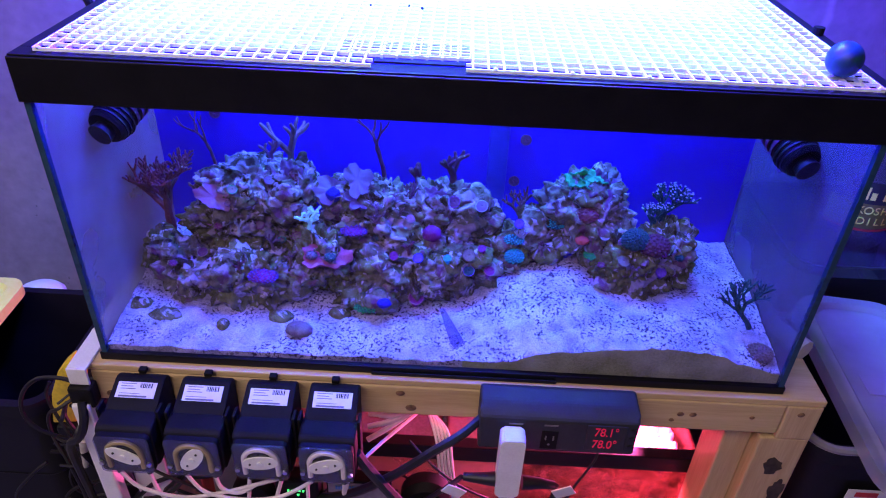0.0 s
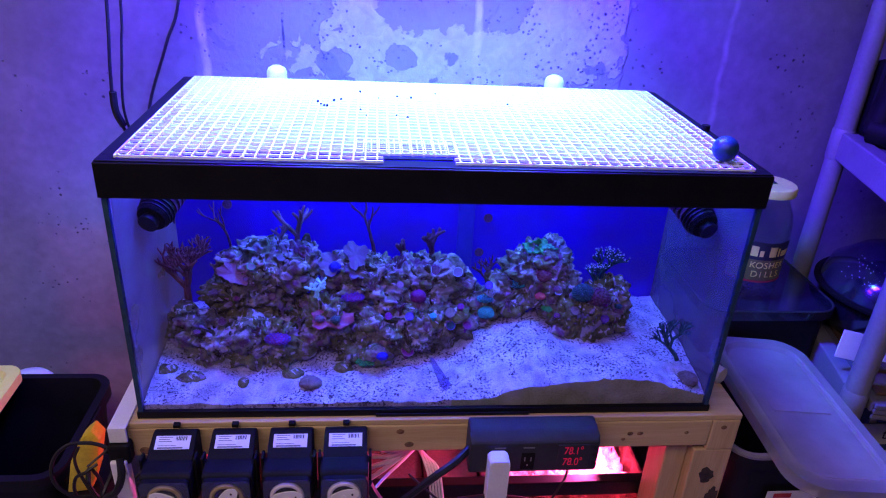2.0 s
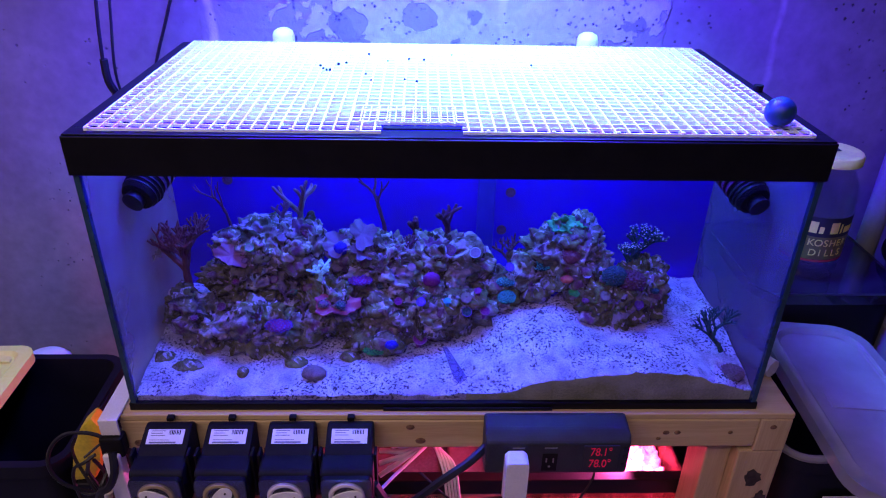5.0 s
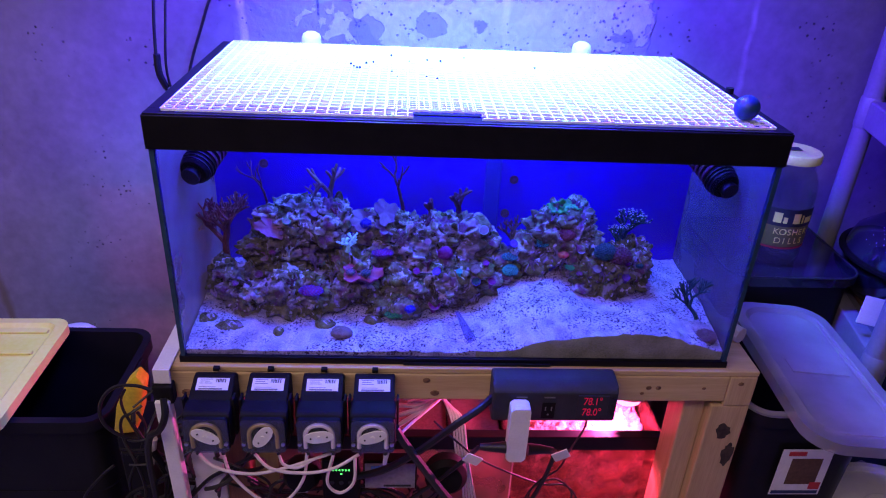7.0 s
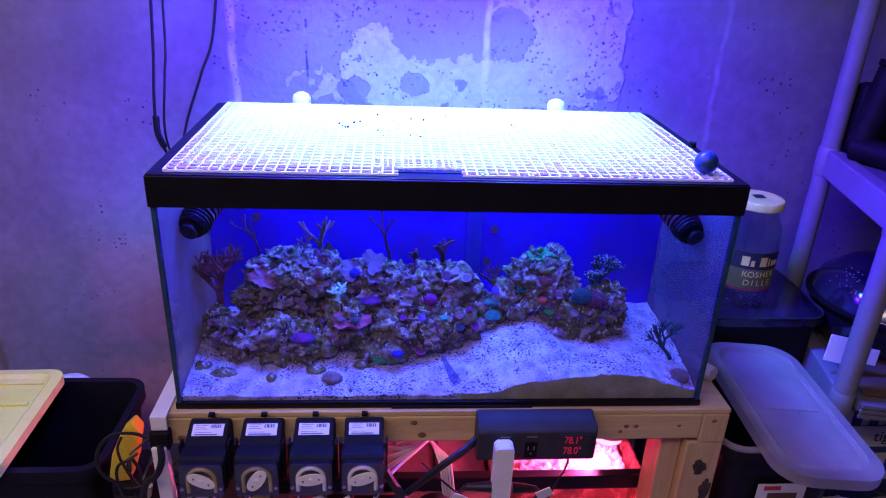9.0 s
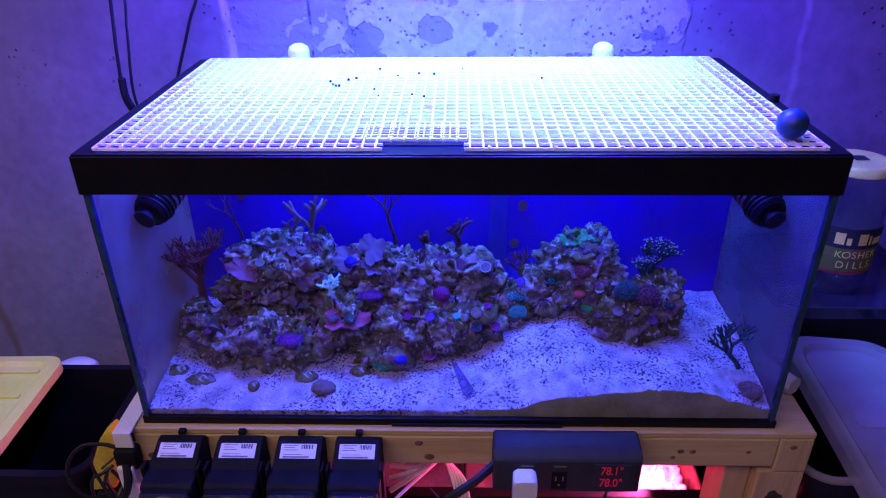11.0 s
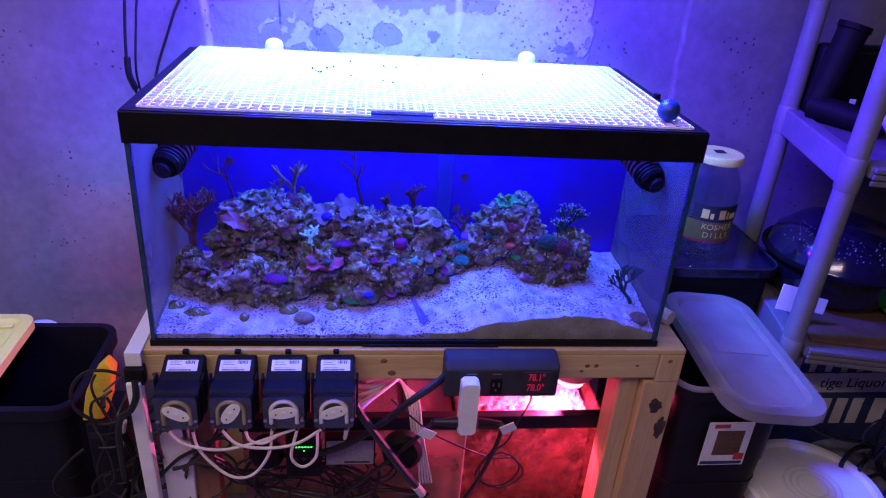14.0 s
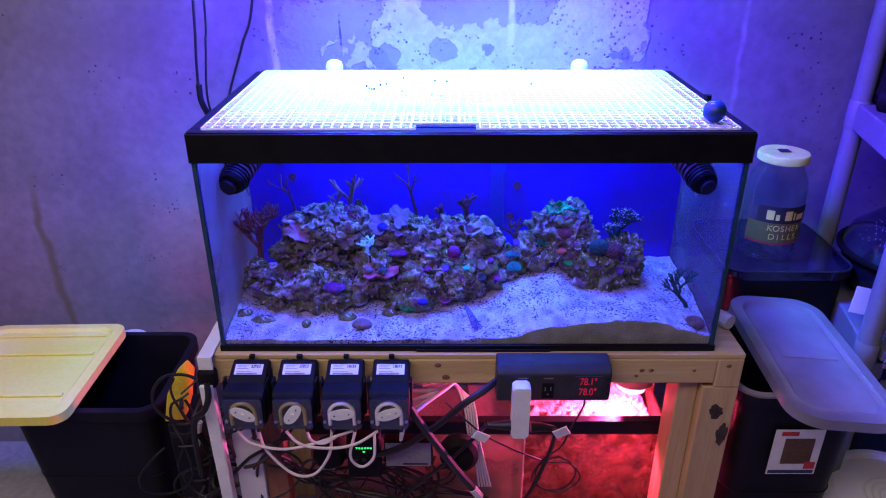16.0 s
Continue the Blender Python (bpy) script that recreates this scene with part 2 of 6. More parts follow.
GLASS_SIDE_B = pane_mat("clearer_filmed_glass", (0.82, 0.86, 0.92), 0.05, 0.36, (0.34, 0.32, 0.38), 7)
GLASS_EDGE = mat("glass_edge", (0.015, 0.045, 0.075), 0.2, var=0.3, scale=30, bump=0.0)
COVER = pane_mat("clear_plastic", (0.72, 0.74, 0.80), 0.09, 0.07, (0.5, 0.5, 0.55), 30)
LID_PL = pane_mat("milky_plastic", (0.85, 0.84, 0.84), 0.06, 0.40, (0.66, 0.62, 0.62), 5)
JAR = pane_mat("jar_glass", (0.93, 0.95, 0.94), 0.12)
TUBING = mat("clear_tubing", (0.62, 0.56, 0.60), 0.3, var=0.1, scale=60, bump=0.0)
BLUE_BACK = mat("blue_back_film", (0.05, 0.012, 0.74), 0.5, col2=(0.09, 0.025, 0.42), scale=5, fine=26, bump=0.05)
def sand_mat():
    m = mat("aragonite_sand", (0.34, 0.33, 0.33), 0.9, col2=(0.84, 0.82, 0.80), scale=34, fine=420, bump=0.9, depth=0.004, spec=0.05)
    nt = m.node_tree
    b = nt.nodes["Principled BSDF"]
    tc = next(n for n in nt.nodes if n.type == "TEX_COORD")
    ramp = next(n for n in nt.nodes if n.type == "VALTORGB")
    fac = None
    for scale, lo, hi in ((260, 0.53, 0.59), (24, 0.36, 0.52)):
        n = nt.nodes.new("ShaderNodeTexNoise")
        n.inputs["Scale"].default_value, n.inputs["Detail"].default_value = scale, 4
        nt.links.new(tc.outputs["Object"], n.inputs["Vector"])
        mr = nt.nodes.new("ShaderNodeMapRange")
        mr.inputs[1].default_value, mr.inputs[2].default_value = lo, hi
        nt.links.new(n.outputs["Fac"], mr.inputs[0])
        if fac is None:
            fac = mr.outputs[0]
        else:
            mu = nt.nodes.new("ShaderNodeMath")
            mu.operation = "MULTIPLY"
            nt.links.new(fac, mu.inputs[0])
            nt.links.new(mr.outputs[0], mu.inputs[1])
            fac = mu.outputs[0]
    mx = nt.nodes.new("ShaderNodeMix")
    mx.data_type = "RGBA"
    nt.links.new(fac, mx.inputs[0])
    nt.links.new(ramp.outputs[0], mx.inputs[6])
    mx.inputs[7].default_value = (0.09, 0.07, 0.09, 1)
    nt.links.new(mx.outputs[2], b.inputs["Base Color"])
    return m


SAND = sand_mat()
SAND_EDGE = mat("algae_brown_sand", (0.30, 0.34, 0.10), 0.9, col2=(0.58, 0.62, 0.27), scale=22, fine=300, bump=0.5)
YELLOW = mat("yellow_plastic", (0.76, 0.66, 0.07), 0.5, col2=(0.82, 0.75, 0.16), scale=5, fine=90, bump=0.06)
YELLOW_BAG = mat("yellow_bag", (0.62, 0.47, 0.02), 0.5, var=0.25, scale=12, bump=0.2)
POST = mat("grey_post_plastic", (0.20, 0.20, 0.21), 0.45, var=0.12, scale=14, bump=0.05)
SHELF = mat("grey_shelf_plastic", (0.13, 0.13, 0.14), 0.5, var=0.15, scale=20, bump=0.08)
ORANGE = mat("orange_plastic", (0.62, 0.10, 0.015), 0.45, var=0.1, scale=12, bump=0.05)
GREEN_PL = mat("green_bottle_plastic", (0.02, 0.42, 0.06), 0.25, var=0.2, scale=9, bump=0.05)
SPECK = mat("speckled_enamel", (0.006, 0.006, 0.012), 0.15, col2=(0.015, 0.015, 0.03), scale=60, fine=500, bump=0.0, coat=0.5)
CARD = mat("cream_card", (0.55, 0.52, 0.45), 0.8, var=0.12, scale=14, bump=0.05)
NAVY = mat("navy_print", (0.015, 0.03, 0.10), 0.7, var=0.3, scale=40, bump=0.0)
BROWN = mat("brown_card", (0.10, 0.055, 0.03), 0.8, var=0.3, scale=20)
LID_CREAM = mat("cream_tin", (0.66, 0.70, 0.13), 0.4, var=0.1, scale=40, bump=0.0)
BLUE_BALL = mat("blue_ball_plastic", (0.006, 0.02, 0.09), 0.45, col2=(0.008, 0.09, 0.07), scale=16, bump=0.1)
RED_GLOW = mat("red_digits", (0.3, 0.0, 0.01), 0.5, emit=(1.0, 0.02, 0.10, 0.40), bump=0.0)
GREEN_GLOW = mat("green_led", (0.0, 0.3, 0.02), 0.5, emit=(0.03, 1.0, 0.15, 3.0), bump=0.0)
PINK_GLOW = mat("grow_bulb_glass", (0.8, 0.5, 0.6), 0.4, emit=(1.0, 0.25, 0.55, 5.0), bump=0.0)
SUMP_GLASS = pane_mat("sump_glass", (0.88, 0.80, 0.70), 0.05, 0.34, (0.06, 0.035, 0.015), 26, True)
SUMP_PALE = pane_mat("fogged_sump_glass", (0.84, 0.74, 0.68), 0.06, 0.50, (0.46, 0.34, 0.26), 8)
SUMP_CLEAR = pane_mat("sump_divider", (0.92, 0.88, 0.84), 0.05, 0.10, (0.3, 0.2, 0.15), 9)
SILICONE = mat("pale_lit_edge", (0.5, 0.48, 0.5), 0.4, var=0.1, bump=0.0)
ALGAE = mat("turf_algae", (0.09, 0.05, 0.03), 0.9, col2=(0.45, 0.33, 0.25), scale=34, fine=240, bump=0.9, depth=0.006)
STEEL = mat("steel", (0.5, 0.5, 0.5), 0.35, 1.0, var=0.1, bump=0.0)
TUBE_YEL = mat("aged_tube", (0.30, 0.23, 0.11), 0.5, var=0.2, bump=0.0)


# ---------------------------------------------------------------- mesh tools
def thing(name, at, label, category, group="", kind=""):
    ob = new(name)
    ob.location = at
    ob["base"] = tuple(at)
    ob.empty_display_size = 0.02
    return tagged(ob, label, category, group, kind)


def origin(ob):
    p = Vector((0, 0, 0))
    while ob is not None:
        p = p + ob.location
        ob = ob.parent
    return p


def part(name, bm, material, parent=None, label="", smooth=False):
    """Links a bmesh, given in world metres, as one mesh object under a thing or a part."""
    me = bpy.data.meshes.new(name)
    if parent is not None:
        bmesh.ops.translate(bm, verts=bm.verts, vec=-origin(parent))
    bmesh.ops.recalc_face_normals(bm, faces=bm.faces)
    if smooth:
        for f in bm.faces:
            f.smooth = True
        for e in bm.edges:
            if len(e.link_faces) == 2 and e.calc_face_angle(0) > 0.7:
                e.smooth = False
    bm.to_mesh(me)
    bm.free()
    for q in material if isinstance(material, (list, tuple)) else (material,):
        me.materials.append(q)
    ob = new(name, me)
    if parent is not None:
        ob.parent = parent
    if label:
        ob["label"] = label
    return ob


def solid(name, bm, material, label, category, group="", kind="", smooth=False):
    return tagged(part(name, bm, material, None, label, smooth), label, category, group, kind)


def box(x0, x1, y0, y1, z0, z1, bevel=0.0, bm=None, seg=2):
    bm = bm or bmesh.new()
    r = bmesh.ops.create_cube(bm, size=1.0)
    bmesh.ops.transform(bm, verts=r["verts"], matrix=Matrix.Translation(((x0 + x1) / 2, (y0 + y1) / 2, (z0 + z1) / 2)) @ Matrix.Diagonal((x1 - x0, y1 - y0, z1 - z0, 1)))
    if bevel:
        vs = set(r["verts"])
        es = [e for e in bm.edges if e.verts[0] in vs and e.verts[1] in vs]
        bmesh.ops.bevel(bm, geom=es, offset=bevel, segments=seg, affect="EDGES", profile=0.5)
    return bm


def tube(pts, r, seg=8, bm=None, r_end=None, cap=True):
    """A round tube along points, smoothed between them."""
    bm = bm or bmesh.new()
    pts = [Vector(p) for p in pts]
    rings, side = [], None
    n = len(pts)
    for i, p in enumerate(pts):
        d = (pts[min(i + 1, n - 1)] - pts[max(i - 1, 0)])
        d = d.normalized() if d.length > 1e-9 else Vector((0, 0, 1))
        if side is None:
            side = d.orthogonal().normalized()
        side = (side - d * side.dot(d))
        side = side.normalized() if side.length > 1e-6 else d.orthogonal().normalized()
        up = d.cross(side)
        rr = r if r_end is None else r + (r_end - r) * i / max(1, n - 1)
        rings.append([bm.verts.new(p + rr * (math.cos(2 * math.pi * k / seg) * side + math.sin(2 * math.pi * k / seg) * up)) for k in range(seg)])
    for a, b in zip(rings, rings[1:]):
        for k in range(seg):
            bm.faces.new((a[k], a[(k + 1) % seg], b[(k + 1) % seg], b[k]))
    if cap:
        bm.faces.new(rings[0])
        bm.faces.new(rings[-1])
    return bm


def curve(pts, steps=8):
    """Catmull-Rom points through pts."""
    p = [Vector(q) for q in pts]
    p = [2 * p[0] - p[1], *p, 2 * p[-1] - p[-2]]
    out = []
    for i in range(1, len(p) - 2):
        for s in range(steps):
            t = s / steps
            out.append(0.5 * (2 * p[i] + (p[i + 1] - p[i - 1]) * t + (2 * p[i - 1] - 5 * p[i] + 4 * p[i + 1] - p[i + 2]) * t * t + (3 * p[i] - p[i - 1] - 3 * p[i + 1] + p[i + 2]) * t ** 3))
    return out + [p[-2]]


def spin(profile, at, seg=32, bm=None):
    """A turned body: (radius, height) pairs about the upright axis through at."""
    bm = bm or bmesh.new()
    at = Vector(at)
    rings = []
    for r, z in profile:
        if r < 1e-5:
            rings.append([bm.verts.new(at + Vector((0, 0, z)))])
        else:
            rings.append([bm.verts.new(at + Vector((r * math.cos(2 * math.pi * k / seg), r * math.sin(2 * math.pi * k / seg), z))) for k in range(seg)])
    for a, b in zip(rings, rings[1:]):
        for k in range(seg):
            if len(a) == 1 and len(b) == 1:
                continue
            if len(a) == 1:
                bm.faces.new((a[0], b[k], b[(k + 1) % seg]))
            elif len(b) == 1:
                bm.faces.new((a[k], a[(k + 1) % seg], b[0]))
            else:
                bm.faces.new((a[k], a[(k + 1) % seg], b[(k + 1) % seg], b[k]))
    return bm


def prism(outline, axis, lo, hi, bevel=0.0):
    """An outline in the plane across axis, drawn out from lo to hi."""
    bm = bmesh.new()

    def put(q, v):
        return {"x": (v, q[0], q[1]), "y": (q[0], v, q[1]), "z": (q[0], q[1], v)}[axis]
    a = [bm.verts.new(put(q, lo)) for q in outline]
    b = [bm.verts.new(put(q, hi)) for q in outline]
    n = len(a)
    bm.faces.new(a)
    bm.faces.new(b[::-1])
    for i in range(n):
        bm.faces.new((a[i], a[(i + 1) % n], b[(i + 1) % n], b[i]))
    if bevel:
        bmesh.ops.bevel(bm, geom=list(bm.edges), offset=bevel, segments=2, affect="EDGES", profile=0.5)
    return bm


def rounded(x0, x1, z0, z1, r, n=5):
    out = []
    for cx, cz, a0 in ((x1 - r, z1 - r, 0), (x0 + r, z1 - r, 90), (x0 + r, z0 + r, 180), (x1 - r, z0 + r, 270)):
        for i in range(n + 1):
            a = radians(a0 + 90 * i / n)
            out.append((cx + r * math.cos(a), cz + r * math.sin(a)))
    return out


def letters(text, size, m, material, parent, name="lettering", squeeze=1.0):
    """Built-in font, turned into a mesh lying in the plane of m."""
    cu = bpy.data.curves.new(name, "FONT")
    cu.body, cu.size, cu.align_x, cu.align_y, cu.extrude = text, size, "CENTER", "CENTER", 0.0003
    tmp = new(name, cu)
    dg = bpy.context.evaluated_depsgraph_get()
    me = bpy.data.meshes.new_from_object(tmp.evaluated_get(dg))
    bpy.data.objects.remove(tmp)
    me.transform(m @ Matrix.Diagonal((squeeze, 1, 1, 1)))
    if parent is not None:
        me.transform(Matrix.Translation(-origin(parent)))
    me.materials.clear()
    me.materials.append(material)
    ob = new(name, me)
    ob.parent = parent
    return ob


# ---------------------------------------------------------------- structure
solid("floor", box(-3.0, 3.2, -3.0, 0.66, -0.12, 0.0), FLOOR, "worn grey concrete basement floor", "floor", kind="structure")
bm = box(-3.0, 3.2, 0.66, 0.86, -0.12, 2.5)
solid("wall_north", bm, CONCRETE, "pitted concrete basement wall with patched skim coat", "wall", kind="structure")
solid("wall_west", box(-3.2, -3.0, -3.0, 0.86, -0.12, 2.5), CONCRETE, "grey concrete basement wall", "wall", kind="structure")
solid("wall_east", box(3.2, 3.4, -3.0, 0.86, -0.12, 2.5), CONCRETE, "grey concrete basement wall", "wall", kind="structure")
solid("wall_south", box(-3.2, 3.4, -3.2, -3.0, -0.12, 2.5), CONCRETE, "grey concrete basement wall", "wall", kind="structure")
solid("ceiling", box(-3.2, 3.4, -3.2, 0.86, 2.5, 2.6), FLOOR, "plain grey basement ceiling", "ceiling", kind="structure")

# ---------------------------------------------------------------- stand
ZT = 0.796
stand = thing("aquarium_stand", (0.0, 0.0, 0.0), "knotty pine aquarium stand of screwed two-by-fours", "stand")
part("front_rail", box(-0.478, 0.470, -0.010, 0.028, 0.730, 0.785, 0.003), PINE, stand)
part("top_board", box(-0.482, 0.520, -0.010, 0.490, 0.7855, ZT, 0.002), PINE, stand)
part("end_block", box(0.4705, 0.520, -0.010, 0.028, 0.720, 0.785, 0.003), PINE_V, stand)
part("leg", box(0.452, 0.521, -0.008, 0.030, 0.0, 0.7195, 0.003), PINE_V, stand)
part("leg", box(0.412, 0.4515, 0.012, 0.075, 0.0, 0.7295, 0.003), PINE_V, stand)
part("leg", box(-0.415, -0.370, 0.010, 0.050, 0.0, 0.7295, 0.003), RED_WOOD, stand, "reddish stained wooden leg")
part("leg", box(0.452, 0.521, 0.430, 0.468, 0.0, 0.785, 0.003), PINE_V, stand)
part("leg", box(-0.478, -0.405, 0.430, 0.468, 0.0, 0.785, 0.003), PINE_V, stand)
part("side_rail", box(0.483, 0.521, 0.0305, 0.4295, 0.730, 0.785, 0.003), PINE, stand)
part("side_rail", box(-0.478, -0.440, 0.0305, 0.4295, 0.730, 0.785, 0.003), PINE, stand)
part("back_rail", box(-0.403, 0.450, 0.430, 0.468, 0.730, 0.785, 0.003), PINE, stand)
for kx, kz, kr in ((-0.055, 0.772, 0.005), (0.330, 0.760, 0.004), (0.347, 0.760, 0.004), (0.320, 0.748, 0.003), (0.492, 0.770, 0.004), (-0.040, 0.745, 0.006), (-0.455, 0.742, 0.007), (0.428, 0.76, 0.003)):
    bmk = bmesh.new()
    bmesh.ops.create_uvsphere(bmk, u_segments=12, v_segments=6, radius=1)
    bmesh.ops.transform(bmk, verts=bmk.verts, matrix=Matrix.Translation((kx, -0.0105, kz)) @ Matrix.Diagonal((kr * 1.3, 0.0012, kr, 1)))
    part("knot", bmk, KNOT, stand, smooth=True)
random.seed(4)
for sx, sz, sw, sh in ((0.486, 0.662, 0.016, 0.017), (0.506, 0.607, 0.011, 0.028)):
    bmk = bmesh.new()
    rim_v = []
    for i in range(22):
        a = 2 * math.pi * i / 22
        k = 0.7 + 0.45 * random.random()
        rim_v.append((sx + sw * k * math.cos(a), sz + sh * k * math.sin(a)))
    bmk.free()
    part("stain", prism(rim_v, "y", -0.0092, -0.0085), STAIN, stand, "dark torn stain on the wood")

# ---------------------------------------------------------------- aquarium
ZR = 1.217
tank = thing("aquarium", (0.0, 0.23, ZT), "glass reef aquarium with a black plastic rim", "aquarium")
bm = bmesh.new()
DEPTH = 0.475
for x0, x1, y0, y1 in ((-0.463, 0.463, 0.0, 0.010), (-0.463, 0.463, DEPTH - 0.010, DEPTH), (-0.463, -0.453, 0.0102, DEPTH - 0.0102), (0.453, 0.463, 0.0102, DEPTH - 0.0102)):
    box(x0, x1, y0 - 0.003, y1 + 0.003 if y0 > 0.1 else y1, ZR - 0.050, ZR, 0.0015, bm)
part("rim", bm, RIM, tank)
bm = bmesh.new()
for x0, x1, y0, y1 in ((-0.461, 0.461, -0.001, 0.024), (-0.461, 0.461, DEPTH - 0.024, DEPTH), (-0.461, -0.441, 0.0242, DEPTH - 0.0242), (0.441, 0.461, 0.0242, DEPTH - 0.0242)):
    box(x0, x1, y0, y1, ZR + 0.0003, ZR + 0.0022, 0.0006, bm)
part("rim_flange", bm, RIM, tank)
part("front_pane", box(-0.453, 0.453, 0.003, 0.006, ZT + 0.010, ZR - 0.045), GLASS, tank)
part("side_pane", box(-0.459, -0.456, 0.010, DEPTH - 0.012, ZT + 0.010, ZR - 0.045), GLASS_SIDE, tank)
part("side_pane", box(0.456, 0.459, 0.010, DEPTH - 0.012, ZT + 0.010, ZR - 0.045), GLASS_SIDE_B, tank)
for sx in (-1, 1):
    part("glass_edge", box(sx * 0.4565 - 0.0035, sx * 0.4565 + 0.0035, 0.001, 0.009, ZT + 0.010, ZR - 0.050), GLASS_EDGE, tank, "blue-green cut edge of the glass")
bm = bmesh.new()
for x0, x1, y0, y1 in ((-0.463, 0.463, 0.0, 0.008), (-0.463, 0.463, DEPTH - 0.008, DEPTH), (-0.463, -0.455, 0.0082, DEPTH - 0.0082), (0.455, 0.463, 0.0082, DEPTH - 0.0082)):
    box(x0, x1, y0, y1, ZT + 0.0005, ZT + 0.013, 0.001, bm)
part("base_trim", bm, RIM, tank)
part("bottom_pane", box(-0.454, 0.454, 0.0085, DEPTH - 0.009, ZT + 0.002, ZT + 0.008), GLASS_EDGE, tank)
part("trim_clip", box(-0.095, 0.155, -0.003, 0.0, ZT + 0.0005, ZT + 0.006, 0.0008), RIM, tank)
YB = 0.292
part("back_film", box(-0.4555, 0.4555, YB, YB + 0.004, ZT + 0.009, ZR - 0.052), BLUE_BACK, tank, "deep blue back panel")
part("overflow_brace", box(0.055, 0.085, YB - 0.006, YB - 0.0005, ZT + 0.02, ZR - 0.055, 0.002), mat("blue_grey_plastic", (0.05, 0.05, 0.42), 0.5, var=0.2), tank, "pale upright seam on the back panel")

# mesh cover on the rim
cover = thing("mesh_cover", (0.0, 0.23, ZR + 0.003), "white plastic mesh cover lying on the tank rim", "cover")
bm = bmesh.new()
X0, X1, Y0, Y1 = -0.437, 0.437, 0.008, 0.462
zc = ZR + 0.0035
NX, NY = 54, 28
hole = (-0.089, 0.009, 0.036)
for i in range(NX + 1):
    x = X0 + (X1 - X0) * i / NX
    y0 = hole[2] if hole[0] < x < hole[1] else Y0
    box(x - 0.0011, x + 0.0011, y0, Y1, zc, zc + 0.004, 0, bm)
for j in range(NY + 1):
    y = Y0 + (Y1 - Y0) * j / NY
    if y < hole[2]:
        box(X0, hole[0], y - 0.0011, y + 0.0011, zc + 0.0003, zc + 0.0037, 0, bm)
        box(hole[1], X1, y - 0.0011, y + 0.0011, zc + 0.0003, zc + 0.0037, 0, bm)
    else:
        box(X0, X1, y - 0.0011, y + 0.0011, zc + 0.0003, zc + 0.0037, 0, bm)
for i in range(14):
    x = -0.127 + 0.0108 * i
    box(x - 0.0006, x + 0.0006, 0.037, 0.099, zc + 0.0045, zc + 0.0058, 0, bm)
for j in range(7):
    box(-0.129, 0.014, 0.0385 + 0.0098 * j, 0.0397 + 0.0098 * j, zc + 0.0046, zc + 0.0057, 0, bm)
tagged(part("grid", bm, WHITE_MESH, cover), kind="stuff")
NET = pane_mat("fine_netting", (0.9, 0.95, 1.0), 0.02, 0.54, (0.74, 0.84, 0.82), 30)
bm = bmesh.new()
for x0, x1, y0 in ((X0 + 0.02, -0.129, 0.045), (-0.1288, 0.0138, 0.100), (0.014, X1 - 0.03, 0.038)):
    box(x0, x1, y0, Y1, zc - 0.0012, zc - 0.0006, 0, bm)
part("netting", bm, NET, cover, "fine pale netting under the mesh")
for k in range(12):
    x = X0 + 0.005 + (X1 - X0 - 0.01) * k / 11
    if hole[0] - 0.005 < x < hole[1] + 0.005:
        continue
    bmk = bmesh.new()
    bmesh.ops.create_icosphere(bmk, subdivisions=1, radius=0.0028, matrix=Matrix.Translation((x, Y0, zc + 0.004)))
    part("clip_bead", bmk, WHITE_MESH, cover, smooth=True)
random.seed(9)
for k in range(16):
    bmk = bmesh.new()
    bmesh.ops.create_icosphere(bmk, subdivisions=1, radius=0.0016 + 0.0012 * random.random(), matrix=Matrix.Translation((-0.2 + 0.36 * random.random(), 0.2 + 0.2 * random.random(), zc + 0.0052)))
    part("speck", bmk, BLACK, cover, smooth=True)
solid("feeding_door", box(-0.088, 0.008, 0.0245, 0.035, ZR + 0.0025, ZR + 0.0045, 0.0006), BLACK, "dark strip over the opening in the mesh cover", "strip")

bm = bmesh.new()
bmesh.ops.create_uvsphere(bm, u_segments=28, v_segments=18, radius=0.0185, matrix=Matrix.Translation((0.402, 0.038, ZR + 0.0265)))
ball = solid("magnet_ball", bm, BLUE_BALL, "blue-green plastic ball resting on the tank rim", "ball", smooth=True)
bm = tube([(0.452, 0.21, ZR + 0.003), (0.452, 0.21, ZR + 0.012)], 0.007, 12)
solid("rim_knob", bm, BLACK, "small black knob on the tank rim", "knob")

# return pipes behind the tank
for px, py in ((-0.296, 0.535), (0.268, 0.535)):
    pipe = thing("return_pipe", (px, py, 0.0), "white plastic pipe with a domed cap behind the tank", "pipe", "pipes behind the tank")
    part("pipe", spin([(0.0, 0.0), (0.016, 0.0), (0.016, 1.203), (0.0, 1.203)], (px, py, 0.0), 20), WHITE_PL, pipe, smooth=True)
    part("cap", spin([(0.0, 1.197), (0.020, 1.197), (0.020, 1.220), (0.017, 1.228), (0.009, 1.233), (0.0, 1.234)], (px, py, 0.0), 24), WHITE_PL, pipe, smooth=True)

# ---------------------------------------------------------------- inside the tank
def lerp(x, pts):
    for (a, za), (b, zb) in zip(pts, pts[1:]):
        if x <= b:
            t = max(0, (x - a) / (b - a))
            t = t * t * (3 - 2 * t)
            return za + (zb - za) * t
    return pts[-1][1]


SAND_FRONT = ((-0.455, 0.814), (-0.24, 0.812), (0.07, 0.815), (0.145, 0.836), (0.225, 0.850), (0.30, 0.859), (0.35, 0.853), (0.41, 0.833), (0.455, 0.822))
SAND_BACK = ((-0.455, 0.838), (-0.2, 0.836), (0.0, 0.842), (0.10, 0.872), (0.17, 0.888), (0.25, 0.868), (0.455, 0.852))


